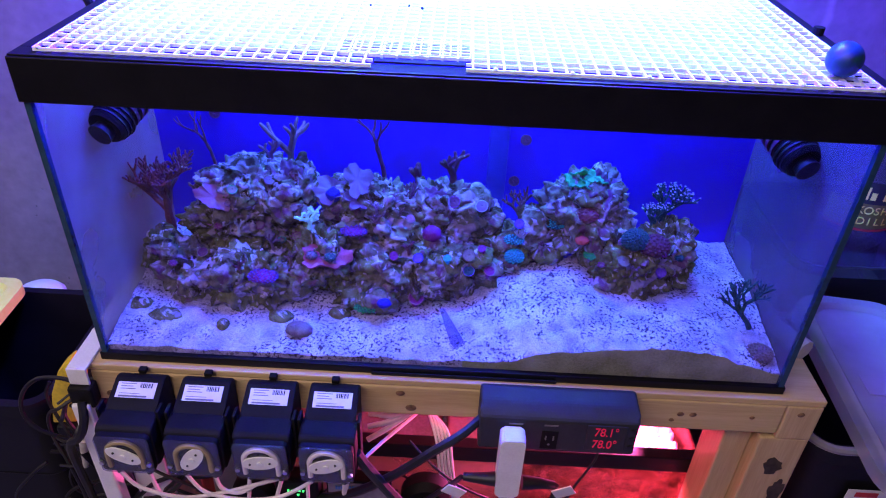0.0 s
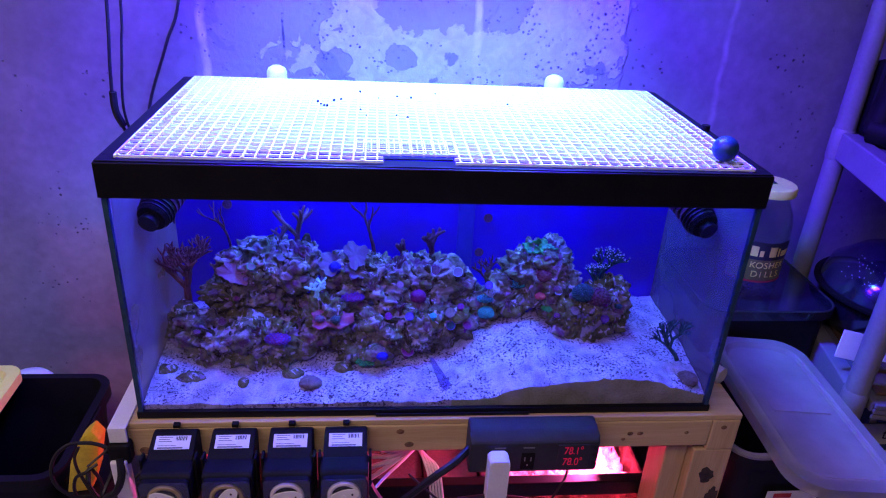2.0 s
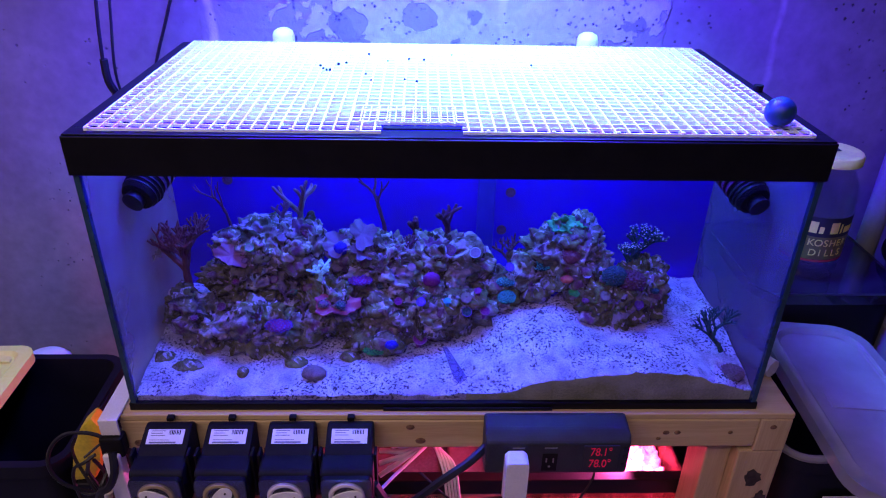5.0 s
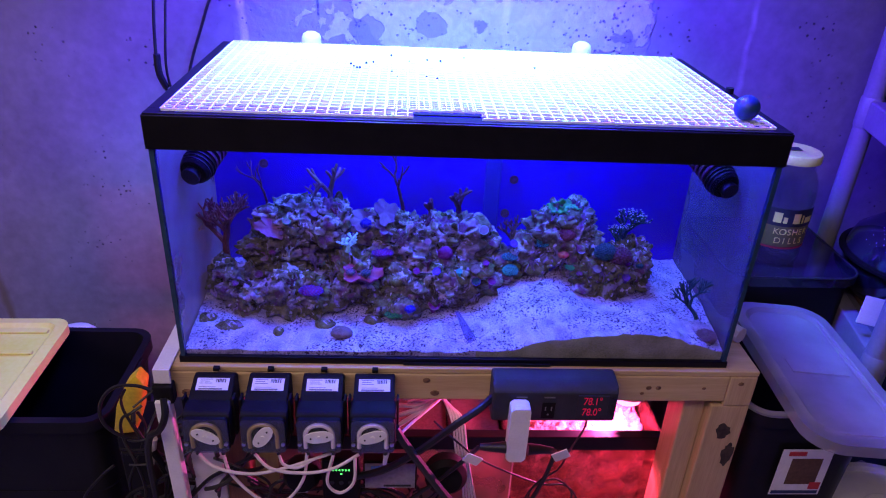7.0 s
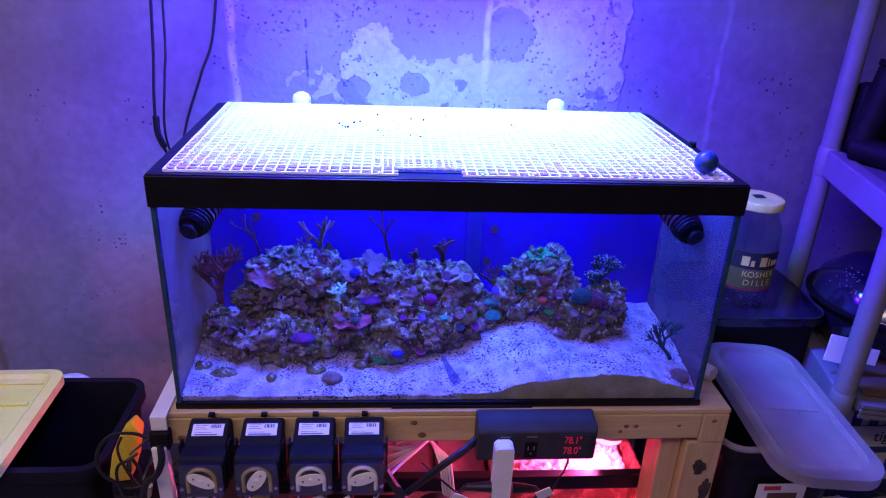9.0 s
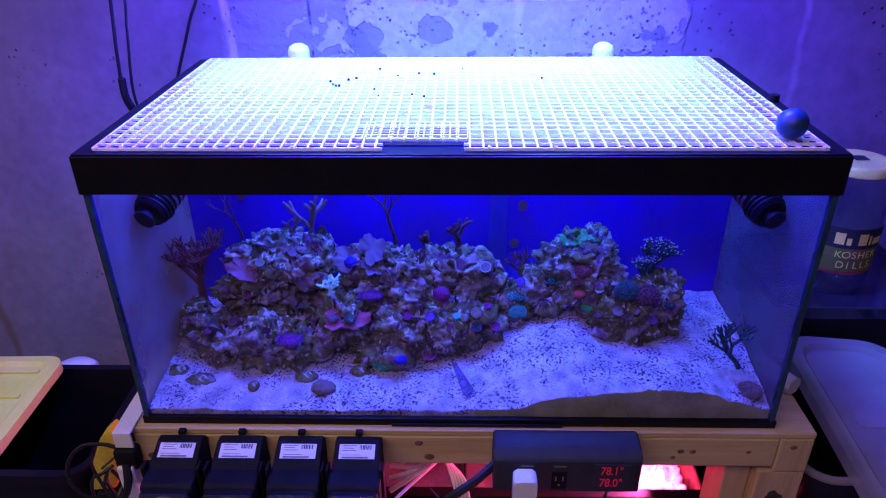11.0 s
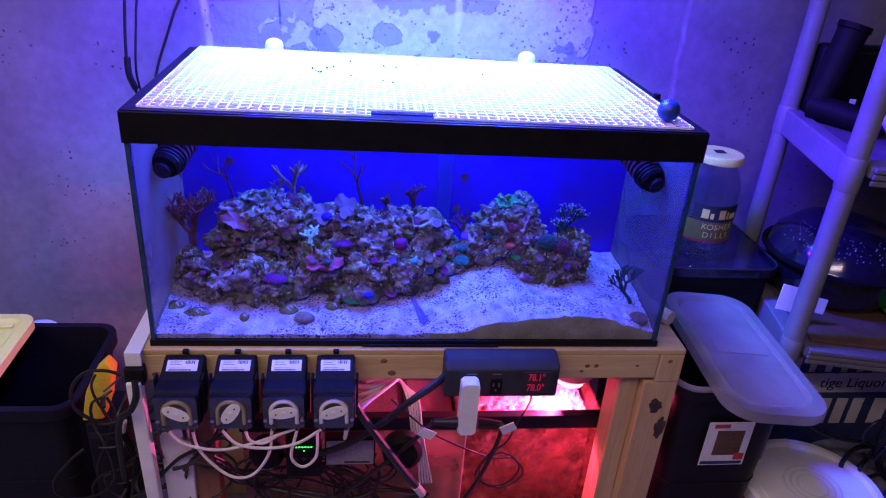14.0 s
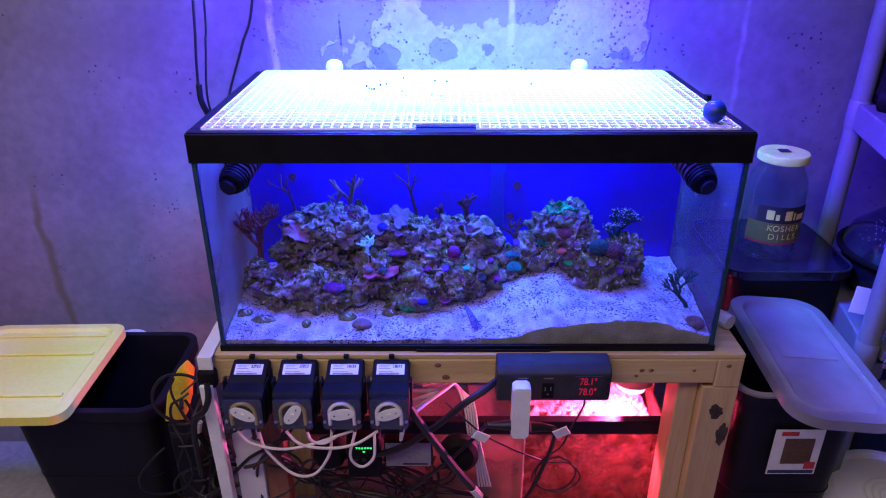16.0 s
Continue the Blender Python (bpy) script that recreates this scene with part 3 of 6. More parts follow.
def sand_z(x, y):
    t = min(1, max(0, y / 0.22))
    t = t * (2 - t)
    z = lerp(x, SAND_FRONT) * (1 - t) + lerp(x, SAND_BACK) * t
    return z + 0.0035 * noise.noise((x * 14, y * 18, 0.3)) + 0.0034 * noise.noise((x * 55, y * 60, 1.7)) + 0.0016 * noise.noise((x * 150, y * 150, 5.0))


def sand_bed():
    bm = bmesh.new()
    nx, ny = 330, 110
    g = [[bm.verts.new((-0.4545 + 0.909 * i / nx, 0.0095 + 0.281 * j / ny, sand_z(-0.4545 + 0.909 * i / nx, 0.0095 + 0.281 * j / ny))) for i in range(nx + 1)] for j in range(ny + 1)]
    for j in range(ny):
        for i in range(nx):
            bm.faces.new((g[j][i], g[j][i + 1], g[j + 1][i + 1], g[j + 1][i])).smooth = True
    low = [bm.verts.new((v.co.x, v.co.y, ZT + 0.0085)) for v in g[0]]
    for i in range(nx):
        f = bm.faces.new((low[i], low[i + 1], g[0][i + 1], g[0][i]))
        f.material_index = 1 if g[0][i].co.x > 0.02 + 0.02 * noise.noise((i * 0.2, 0, 0)) else 0
    return solid("sand_bed", bm, (SAND, SAND_EDGE), "pale coral sand bed, brown with algae along the glass", "sand", kind="stuff")


sand_bed()


def reef_mat(name, a, b, c, seed):
    """Live rock: olive-brown stone with blotches of violet crust and pale bare spots."""
    m = mat(name, a, 1.0, col2=b, scale=30, fine=200, bump=0.9, depth=0.004, spec=0.04)
    nt = m.node_tree
    bs = nt.nodes["Principled BSDF"]
    ramp = next(n for n in nt.nodes if n.type == "VALTORGB")
    tc = next(n for n in nt.nodes if n.type == "TEX_COORD")
    geo = nt.nodes.new("ShaderNodeNewGeometry")
    col = ramp.outputs[0]
    for scale, lo, hi, tint, off in ((26, 0.52, 0.58, c, 0.0), (50, 0.59, 0.64, (0.58, 0.53, 0.47), 3.0), (30, 0.55, 0.62, (0.06, 0.052, 0.022), 7.0), (18, 0.69, 0.74, (0.20, 0.09, 0.13), 11.0)):
        mp = nt.nodes.new("ShaderNodeMapping")
        mp.inputs["Location"].default_value = (off + seed, off, seed)
        nt.links.new(tc.outputs["Object"], mp.inputs[0])
        n = nt.nodes.new("ShaderNodeTexNoise")
        n.inputs["Scale"].default_value, n.inputs["Detail"].default_value, n.inputs["Distortion"].default_value = scale, 6, 1.4
        nt.links.new(mp.outputs[0], n.inputs["Vector"])
        mr = nt.nodes.new("ShaderNodeMapRange")
        mr.inputs[1].default_value, mr.inputs[2].default_value = lo, hi
        nt.links.new(n.outputs["Fac"], mr.inputs[0])
        mx = nt.nodes.new("ShaderNodeMix")
        mx.data_type = "RGBA"
        nt.links.new(mr.outputs[0], mx.inputs[0])
        nt.links.new(col, mx.inputs[6])
        mx.inputs[7].default_value = (*tint, 1)
        col = mx.outputs[2]
    nt.links.new(col, bs.inputs["Base Color"])
    return m


ROCK_A = reef_mat("live_rock_olive", (0.085, 0.088, 0.024), (0.27, 0.27, 0.10), (0.36, 0.30, 0.30), 0.0)
ROCK_B = reef_mat("live_rock_violet", (0.095, 0.088, 0.040), (0.31, 0.29, 0.17), (0.46, 0.37, 0.36), 5.0)


def rock(at, radii, seed, material, label, sub=5, rough=1.0):
    bm = bmesh.new()
    bmesh.ops.create_icosphere(bm, subdivisions=sub, radius=1.0)
    off = Vector((seed * 7.3, seed * 3.1, seed * 1.7))
    for v in bm.verts:
        p = v.co.normalized()
        q = Vector((p.x * radii[0], p.y * radii[1], p.z * radii[2]))
        big = noise.noise(q * 16 + off)
        mid = noise.noise(q * 42 + off)
        vor = noise.voronoi(q * 62 + off)[0]
        small = noise.noise(q * 120 + off)
        ridge = 0.5 - abs(noise.noise(q * 30 + off * 1.3)) * 2 + 0.25 - abs(noise.noise(q * 75 + off))
        pit = max(0.0, 0.30 - noise.voronoi(q * 34 + off * 1.7)[0][0])
        d = 1 + rough * (0.36 * big + 0.24 * mid + 0.22 * ridge + 0.40 * (vor[0] - 0.30) - 0.8 * pit + 0.20 * small + 0.12 * noise.noise(q * 240 + off))
        v.co = q * d
    bmesh.ops.translate(bm, verts=bm.verts, vec=at)
    for f in bm.faces:
        f.smooth = True
    me = bpy.data.meshes.new("reef_rock")
    bmesh.ops.translate(bm, verts=bm.verts, vec=-Vector(at))
    bm.to_mesh(me)
    bm.free()
    me.materials.append(material)
    ob = new("reef_rock", me)
    ob.location = at
    return tagged(ob, label, "rock", "reef rocks")


OL, VI = "olive-brown live rock crusted with purple algae", "knobbly live rock with violet and pale crusts"
ROCKS = (
    ((-0.312, 0.205, 0.900), (0.075, 0.060, 0.075), 1, ROCK_A, OL), ((-0.300, 0.200, 0.965), (0.066, 0.050, 0.040), 2, ROCK_B, VI),
    ((-0.277, 0.130, 0.858), (0.070, 0.045, 0.048), 3, ROCK_A, OL), ((-0.375, 0.150, 0.845), (0.050, 0.050, 0.045), 4, ROCK_B, VI),
    ((-0.420, 0.155, 0.865), (0.028, 0.035, 0.045), 5, ROCK_A, OL), ((-0.230, 0.200, 0.950), (0.035, 0.040, 0.055), 6, ROCK_B, VI),
    ((-0.110, 0.200, 0.910), (0.070, 0.055, 0.070), 7, ROCK_B, VI), ((-0.020, 0.205, 0.905), (0.070, 0.050, 0.065), 8, ROCK_B, VI),
    ((-0.180, 0.150, 0.880), (0.045, 0.045, 0.050), 9, ROCK_A, OL), ((-0.060, 0.145, 0.870), (0.075, 0.045, 0.045), 10, ROCK_B, VI),
    ((0.020, 0.150, 0.875), (0.050, 0.040, 0.042), 11, ROCK_B, VI), ((0.075, 0.195, 0.885), (0.050, 0.045, 0.038), 12, ROCK_A, OL),
    ((0.200, 0.205, 0.945), (0.060, 0.050, 0.062), 13, ROCK_B, VI), ((0.165, 0.205, 0.905), (0.060, 0.050, 0.045), 14, ROCK_B, VI),
    ((0.265, 0.145, 0.890), (0.050, 0.035, 0.048), 15, ROCK_A, OL), ((0.315, 0.170, 0.905), (0.040, 0.040, 0.050), 16, ROCK_A, OL),
    ((0.240, 0.175, 0.910), (0.040, 0.035, 0.045), 17, ROCK_B, VI), ((-0.110, 0.120, 0.848), (0.050, 0.035, 0.030), 18, ROCK_A, OL),
    ((0.035, 0.205, 0.935), (0.035, 0.030, 0.030), 19, ROCK_B, VI), ((-0.130, 0.195, 0.960), (0.050, 0.035, 0.028), 20, ROCK_B, VI),
)
rng = random.Random(77)
for at, radii, seed, material, label in ROCKS:
    rock(at, [0.92 * q for q in radii], seed, material, label, 6 if seed in (1, 2, 3, 4, 6, 7, 8, 9, 10, 13, 14, 15, 16, 20) else 5)
    for k in range(4):
        a, h = rng.uniform(-2.9, -0.2), rng.uniform(-0.35, 0.95)
        s = math.sqrt(1 - h * h)
        p = Vector((at[0] + 0.85 * radii[0] * s * math.cos(a), at[1] + 0.85 * radii[1] * s * math.sin(a), at[2] + 0.88 * radii[2] * h))
        r = rng.uniform(0.011, 0.022)
        rock(p, (r, r * 0.9, r * rng.uniform(0.6, 0.95)), 100 + seed * 5 + k, rng.choice((ROCK_A, ROCK_B)), "rubble knob of crusted live rock", 4, 1.25)
for at, radii, seed in (((-0.396, 0.066, 0.823), (0.026, 0.013, 0.009), 31), ((-0.310, 0.055, 0.822), (0.008, 0.008, 0.008), 32), ((-0.435, 0.085, 0.826), (0.014, 0.012, 0.010), 33), ((-0.235, 0.075, 0.826), (0.018, 0.012, 0.008), 34), ((-0.150, 0.085, 0.828), (0.015, 0.012, 0.009), 35)):
    rock(at, radii, seed, ROCK_A, "small loose stone lying on the sand", 4, 0.6)

# ---------------------------------------------------------------- dosing pumps
def dosing_pump(x, angle, tube_material):
    pump = thing("dosing_pump", (x, -0.011, 0.70), "black dosing pump with a clear cover and white roller", "pump", "dosing pumps on the stand rail")
    prof = [(-0.011, 0.708), (-0.011, 0.789), (-0.019, 0.796), (-0.028, 0.797), (-0.060, 0.784), (-0.072, 0.778), (-0.090, 0.775), (-0.096, 0.770), (-0.096, 0.716), (-0.090, 0.711)]
    part("housing", prism(prof, "x", x - 0.033, x + 0.033, 0.003), BLACK, pump)
    part("head", prism([(-0.060, 0.710), (-0.060, 0.774), (-0.068, 0.780), (-0.093, 0.777), (-0.0995, 0.772), (-0.0995, 0.713), (-0.094, 0.708)], "x", x - 0.0365, x + 0.0365, 0.003), BLACK, pump)
    part("side_latch", box(x + 0.0362, x + 0.0405, -0.078, -0.060, 0.715, 0.788, 0.0015), BLACK, pump)
    part("side_latch", box(x - 0.0405, x - 0.0362, -0.078, -0.060, 0.715, 0.788, 0.0015), BLACK, pump)
    part("hook", box(x - 0.005, x + 0.005, -0.020, -0.0112, 0.797, 0.8035, 0.001), BLACK, pump)
    m = Matrix.Translation((x, -0.0435, 0.7909)) @ Matrix.Rotation(radians(22), 4, "X")

    def on(b):
        bmesh.ops.transform(b, verts=b.verts, matrix=m)
        return b
    label = part("label", on(box(-0.0255, 0.0255, -0.0115, 0.0105, 0.0002, 0.0008)), PAPER, pump, "white paper label with a bar code")
    bmk = bmesh.new()
    for k in range(3):
        box(-0.021, -0.001 - 0.004 * (k == 1), 0.0075 - 0.0035 * k, 0.0085 - 0.0035 * k, 0.0009, 0.0011, 0, bmk)
    box(-0.021, 0.016, -0.0105, -0.0082, 0.0009, 0.0011, 0, bmk)
    box(-0.021, 0.006, -0.0060, -0.0052, 0.0009, 0.0011, 0, bmk)
    part("print", on(bmk), INK_GREY, label)
    bmk = bmesh.new()
    random.seed(3)
    xx = 0.004
    while xx < 0.020:
        w = random.choice((0.0006, 0.0011, 0.0016))
        box(xx, xx + w, 0.0025, 0.0090, 0.0009, 0.0011, 0, bmk)
        xx += w + random.choice((0.0007, 0.0012))
    part("bar_code", on(bmk), INK, label)
    cover_p = part("clear_cover", prism(rounded(x - 0.034, x + 0.034, 0.708, 0.772, 0.006), "y", -0.1105, -0.1075, 0.0005), COVER, pump, "clear front cover")
    part("cover_frame", prism(rounded(x - 0.0345, x + 0.0345, 0.7075, 0.7725, 0.006), "y", -0.1074, -0.0998, 0.0005), BLACK, pump)
    bmk = bmesh.new()
    pts = [(x - 0.0215, -0.1085, 0.718)] + [(x + 0.0215 * math.cos(a), -0.1085, 0.743 + 0.0215 * math.sin(a)) for a in [math.pi - math.pi * i / 14 for i in range(15)]] + [(x + 0.0215, -0.1085, 0.718)]
    tube(pts, 0.0038, 8, bmk)
    part("pump_tube", bmk, tube_material, pump, smooth=True)
    prof2 = []
    for i in range(24):
        a = 2 * math.pi * i / 24
        u, v = 0.0235 * math.cos(a), 0.0115 * math.sin(a) * (1.0 + 0.15 * math.cos(a) ** 2)
        prof2.append((x + u * math.cos(angle) - v * math.sin(angle), 0.742 + u * math.sin(angle) + v * math.cos(angle)))
    rotor = part("roller", prism(prof2, "y", -0.1128, -0.1108, 0.0004), WHITE_PL, pump, "white roller arm")
    for s in (-1, 0, 1):
        bmk = tube([(x + s * 0.013 * math.cos(angle), -0.1142, 0.742 + s * 0.013 * math.sin(angle)), (x + s * 0.013 * math.cos(angle), -0.1128, 0.742 + s * 0.013 * math.sin(angle))], 0.0035 if s == 0 else 0.0014, 10)
        part("rivet", bmk, WHITE_PL if s == 0 else GREY_PL, rotor)
    for s in (-1, 1):
        part("screw", tube([(x + s * 0.0305, -0.1135, 0.727), (x + s * 0.0305, -0.1105, 0.727)], 0.0032, 10), STEEL, pump)
        part("nozzle", tube([(x + s * 0.020, -0.098, 0.7065), (x + s * 0.020, -0.098, 0.694)], 0.0035, 10), GREY_PL, pump)
    pump.location.z -= 0.004
    return pump


for px, ang, tm in ((-0.400, -0.5, TUBE_YEL), (-0.312, 1.0, TUBE_YEL), (-0.225, 0.15, TUBING), (-0.141, 0.35, TUBING)):
    dosing_pump(px, ang, tm)


def hose(name, pts, r, material, label, category, group="", seg=8, steps=8):
    return solid(name, tube(curve(pts, steps), r, seg), material, label, category, group, smooth=True)


DOSE = ("dosing_tube", "thin milky dosing tube hanging below the pumps", "tube", "dosing tubes")
for pts in (
    [(-0.381, -0.098, 0.693), (-0.370, -0.10, 0.645), (-0.325, -0.11, 0.600), (-0.285, -0.11, 0.598), (-0.255, -0.105, 0.640), (-0.247, -0.098, 0.693)],
    [(-0.421, -0.098, 0.693), (-0.395, -0.105, 0.668), (-0.340, -0.11, 0.658), (-0.285, -0.105, 0.665), (-0.207, -0.098, 0.692)],
    [(-0.333, -0.098, 0.693), (-0.305, -0.108, 0.668), (-0.255, -0.11, 0.660), (-0.205, -0.108, 0.668), (-0.161, -0.098, 0.692)],
    [(-0.293, -0.098, 0.693), (-0.285, -0.103, 0.672), (-0.262, -0.106, 0.668), (-0.240, -0.10, 0.678)],
    [(-0.121, -0.098, 0.693), (-0.122, -0.10, 0.670), (-0.112, -0.09, 0.700), (-0.085, -0.05, 0.705), (-0.020, 0.05, 0.690), (0.02, 0.14, 0.68)],
    [(-0.205, -0.10, 0.690), (-0.215, -0.11, 0.640), (-0.195, -0.112, 0.618), (-0.172, -0.11, 0.640), (-0.170, -0.10, 0.688)],
):
    hose(DOSE[0], pts, 0.0027, TUBING, *DOSE[1:])

# ---------------------------------------------------------------- temperature controller
ctl = thing("temperature_controller", (0.159, -0.0105, 0.72), "dark grey temperature controller with a red display, screwed to the rail", "controller")
prof = [(-0.0105, 0.724), (-0.0105, 0.800), (-0.016, 0.803), (-0.040, 0.800), (-0.051, 0.794), (-0.060, 0.787), (-0.060, 0.730), (-0.054, 0.724)]
part("case", prism(prof, "x", 0.053, 0.261, 0.004), GREY_PL, ctl)
disp = part("display", box(0.193, 0.245, -0.0622, -0.0602, 0.738, 0.784, 0.001), INK, ctl, "dark display window")
face = Matrix.Translation((0.2185, -0.0624, 0.772)) @ Matrix.Rotation(radians(90), 4, "X")
letters("78.1\u00b0", 0.0215, face, RED_GLOW, disp, "reading", 0.70)
letters("78.0\u00b0", 0.0215, Matrix.Translation((0.2185, -0.0624, 0.7495)) @ Matrix.Rotation(radians(90), 4, "X"), RED_GLOW, disp, "reading", 0.72)
for z in (0.776, 0.761, 0.746):
    part("button", prism(rounded(0.250, 0.258, z - 0.003, z + 0.003, 0.0029), "y", -0.0618, -0.0602), RUBBER, ctl)
for ox in (0.100, 0.146):
    sock = part("outlet", box(ox - 0.011, ox + 0.011, -0.0612, -0.0602, 0.735, 0.768, 0.0003), BLACK, ctl, "three-hole power outlet")
    for dx in (-0.005, 0.005):
        part("slot", box(ox + dx - 0.001, ox + dx + 0.001, -0.0618, -0.0613, 0.752, 0.760), INK_GREY, sock)
    part("slot", tube([(ox, -0.0618, 0.744), (ox, -0.0613, 0.744)], 0.0018, 10), INK_GREY, sock)
    part("caption", box(ox - 0.009, ox + 0.009, -0.0608, -0.0602, 0.7775, 0.7800), INK_GREY, ctl)
plug = thing("flat_plug", (0.099, -0.062, 0.65), "white flat plug in the controller outlet", "plug")
part("body", prism(rounded(0.080, 0.112, 0.663, 0.776, 0.006), "y", -0.088, -0.0625, 0.003), WHITE_PL, plug)
for s, x0 in ((-1, 0.082), (1, 0.117)):
    bmk = tube([(x0, -0.073, 0.682 - 0.004 * (s > 0)), (x0 + s * 0.022, -0.072, 0.681 - 0.004 * (s > 0)), (x0 + s * 0.045, -0.070, 0.680 - 0.008 * (s > 0))], 0.0105, 10, r_end=0.0055)
    solid("power_plug", bmk, RUBBER, "black moulded power plug in the flat white plug", "plug", "plugs on the flat plug", smooth=True)
    bmk = box(-0.014, 0.014, -0.001, 0.001, -0.011, 0.011)
    bmesh.ops.transform(bmk, verts=bmk.verts, matrix=pose(x0 + s * 0.057, -0.080, 0.671 - 0.01 * (s < 0), 10, 28 * -s, 0))
    solid("cord_tag", bmk, PAPER, "white paper tag tied to a black cord", "tag", "cord tags")

# ---------------------------------------------------------------- sump under the stand
sump = thing("sump_tank", (0.06, 0.24, 0.12), "low glass sump tank full of algae lit pink", "tank")
part("front_rail", box(-0.34, 0.449, 0.078, 0.100, 0.530, 0.564, 0.002), RIM, sump)
part("back_rail", box(-0.34, 0.449, 0.380, 0.402, 0.530, 0.564, 0.002), RIM, sump)
part("front_pane", box(0.1325, 0.445, 0.082, 0.087, 0.12, 0.529), SUMP_GLASS, sump, "algae-stained glass front")
part("front_pane", box(-0.335, 0.1285, 0.082, 0.087, 0.12, 0.529), SUMP_PALE, sump, "fogged glass front")
# pale strips added to show the pink glow along the glass edges
for sx in (0.1305, 0.442, 0.0125):
    part("lit_edge_strip", tube([(sx, 0.0905, 0.125), (sx, 0.0905, 0.525)], 0.0035, 8), SILICONE, sump)
part("end_pane", box(0.440, 0.445, 0.0875, 0.380, 0.12, 0.529), SUMP_GLASS, sump)
part("end_pane", box(-0.335, -0.330, 0.0875, 0.380, 0.12, 0.529), SUMP_GLASS, sump)
part("divider", box(0.128, 0.133, 0.0875, 0.378, 0.12, 0.50), SUMP_CLEAR, sump)
part("divider", box(0.010, 0.015, 0.0875, 0.378, 0.12, 0.50), SUMP_CLEAR, sump)
part("bottom", box(-0.335, 0.445, 0.082, 0.402, 0.114, 0.1195), BLACK, sump)


def lumpy_sheet(x0, x1, y0, y1, z, amp, nx, ny, seed, low):
    bm = bmesh.new()
    g = [[bm.verts.new((x0 + (x1 - x0) * i / nx, y0 + (y1 - y0) * j / ny, z + amp * (noise.noise((i * 0.35, j * 0.35, seed)) + 0.5 * noise.noise((i * 0.9, j * 0.9, seed + 4))))) for i in range(nx + 1)] for j in range(ny + 1)]
    for j in range(ny):
        for i in range(nx):
            bm.faces.new((g[j][i], g[j][i + 1], g[j + 1][i + 1], g[j + 1][i])).smooth = True
    edge = g[0] + [r[-1] for r in g[1:]] + g[-1][-2::-1] + [r[0] for r in g[-2:0:-1]]
    lo = [bm.verts.new((v.co.x, v.co.y, low)) for v in edge]
    for k in range(len(edge)):
        bm.faces.new((edge[k], edge[(k + 1) % len(edge)], lo[(k + 1) % len(edge)], lo[k]))
    return bm


solid("algae_mat", lumpy_sheet(0.135, 0.436, 0.165, 0.376, 0.475, 0.018, 60, 60, 2.0, 0.125), ALGAE, "matted brown and pale algae filling the sump chamber", "algae", kind="stuff")
WATER_BROWN = mat("brown_sump_water", (0.14, 0.08, 0.055), 0.25, col2=(0.24, 0.15, 0.11), scale=9, bump=0.05)
solid("sump_water", lumpy_sheet(-0.328, 0.008, 0.100, 0.376, 0.43, 0.002, 20, 20, 6.0, 0.125), WATER_BROWN, "murky brown water in the sump", "water", kind="stuff")
solid("sump_return_water", lumpy_sheet(0.017, 0.126, 0.100, 0.376, 0.44, 0.002, 20, 20, 8.0, 0.125), WATER_BROWN, "murky brown water in the middle chamber", "water", kind="stuff")
lamp = thing("grow_lamp", (0.335, 0.30, 0.62), "pink growing lamp clamped under the stand", "lamp")
part("shade", spin([(0.002, 0.060), (0.020, 0.055), (0.050, 0.015), (0.052, 0.012), (0.048, 0.014), (0.018, 0.050), (0.002, 0.054)], (0.383, 0.205, 0.578), 28), WHITE_PL, lamp, smooth=True)
part("bulb", spin([(0.0, 0.0), (0.020, 0.003), (0.033, 0.014), (0.036, 0.028), (0.028, 0.042), (0.0, 0.046)], (0.383, 0.205, 0.549), 24), PINK_GLOW, lamp, smooth=True)

# ---------------------------------------------------------------- left tote with yellow lid
def tote(name, x0, x1, y0, y1, z1, taper, wall, material, label, category, lip=0.012):
    """An open tapered box with a turned-out lip."""
    t = thing(name, ((x0 + x1) / 2, (y0 + y1) / 2, 0.0), label, category)
    bm = bmesh.new()

    def ring(x0, x1, y0, y1, z, r=0.04):
        return [bm.verts.new((px, py, z)) for px, py in rounded(x0, x1, y0, y1, r, 6)]
    rs = [ring(x0 + taper, x1 - taper, y0 + taper, y1 - taper, 0.002), ring(x0, x1, y0, y1, z1 - 0.03), ring(x0 - lip, x1 + lip, y0 - lip, y1 + lip, z1 - 0.028, 0.05), ring(x0 - lip, x1 + lip, y0 - lip, y1 + lip, z1, 0.05),
          ring(x0 + wall, x1 - wall, y0 + wall, y1 - wall, z1, 0.036), ring(x0 + taper + wall, x1 - taper - wall, y0 + taper + wall, y1 - taper - wall, 0.008, 0.036)]
    for a, b in zip(rs, rs[1:]):
        for k in range(len(a)):
            bm.faces.new((a[k], a[(k + 1) % len(a)], b[(k + 1) % len(b)], b[k]))
    bm.faces.new(rs[0])
    bm.faces.new(rs[-1])
    part("bin", bm, material, t, smooth=True)
    for x in (x0 - lip - 0.006, x1 + lip + 0.0005):
        part("handle", box(x, x + 0.0055, (y0 + y1) / 2 - 0.05, (y0 + y1) / 2 + 0.05, z1 - 0.05, z1 - 0.002, 0.002), material, t)
    for z in (0.30, 0.62):
        part("bead", tube([(*q, z1 * z) for q in rounded(x0 + taper * (1 - z) - 0.001, x1 - taper * (1 - z) + 0.001, y0 + taper * (1 - z) - 0.001, y1 - taper * (1 - z) + 0.001, 0.04, 6)], 0.002, 6), material, t)
    return t


lt = tote("storage_tote", -1.02, -0.688, 0.138, 0.440, 0.55, 0.035, 0.004, BLACK_TOTE, "open black plastic storage tote on the floor", "tote")


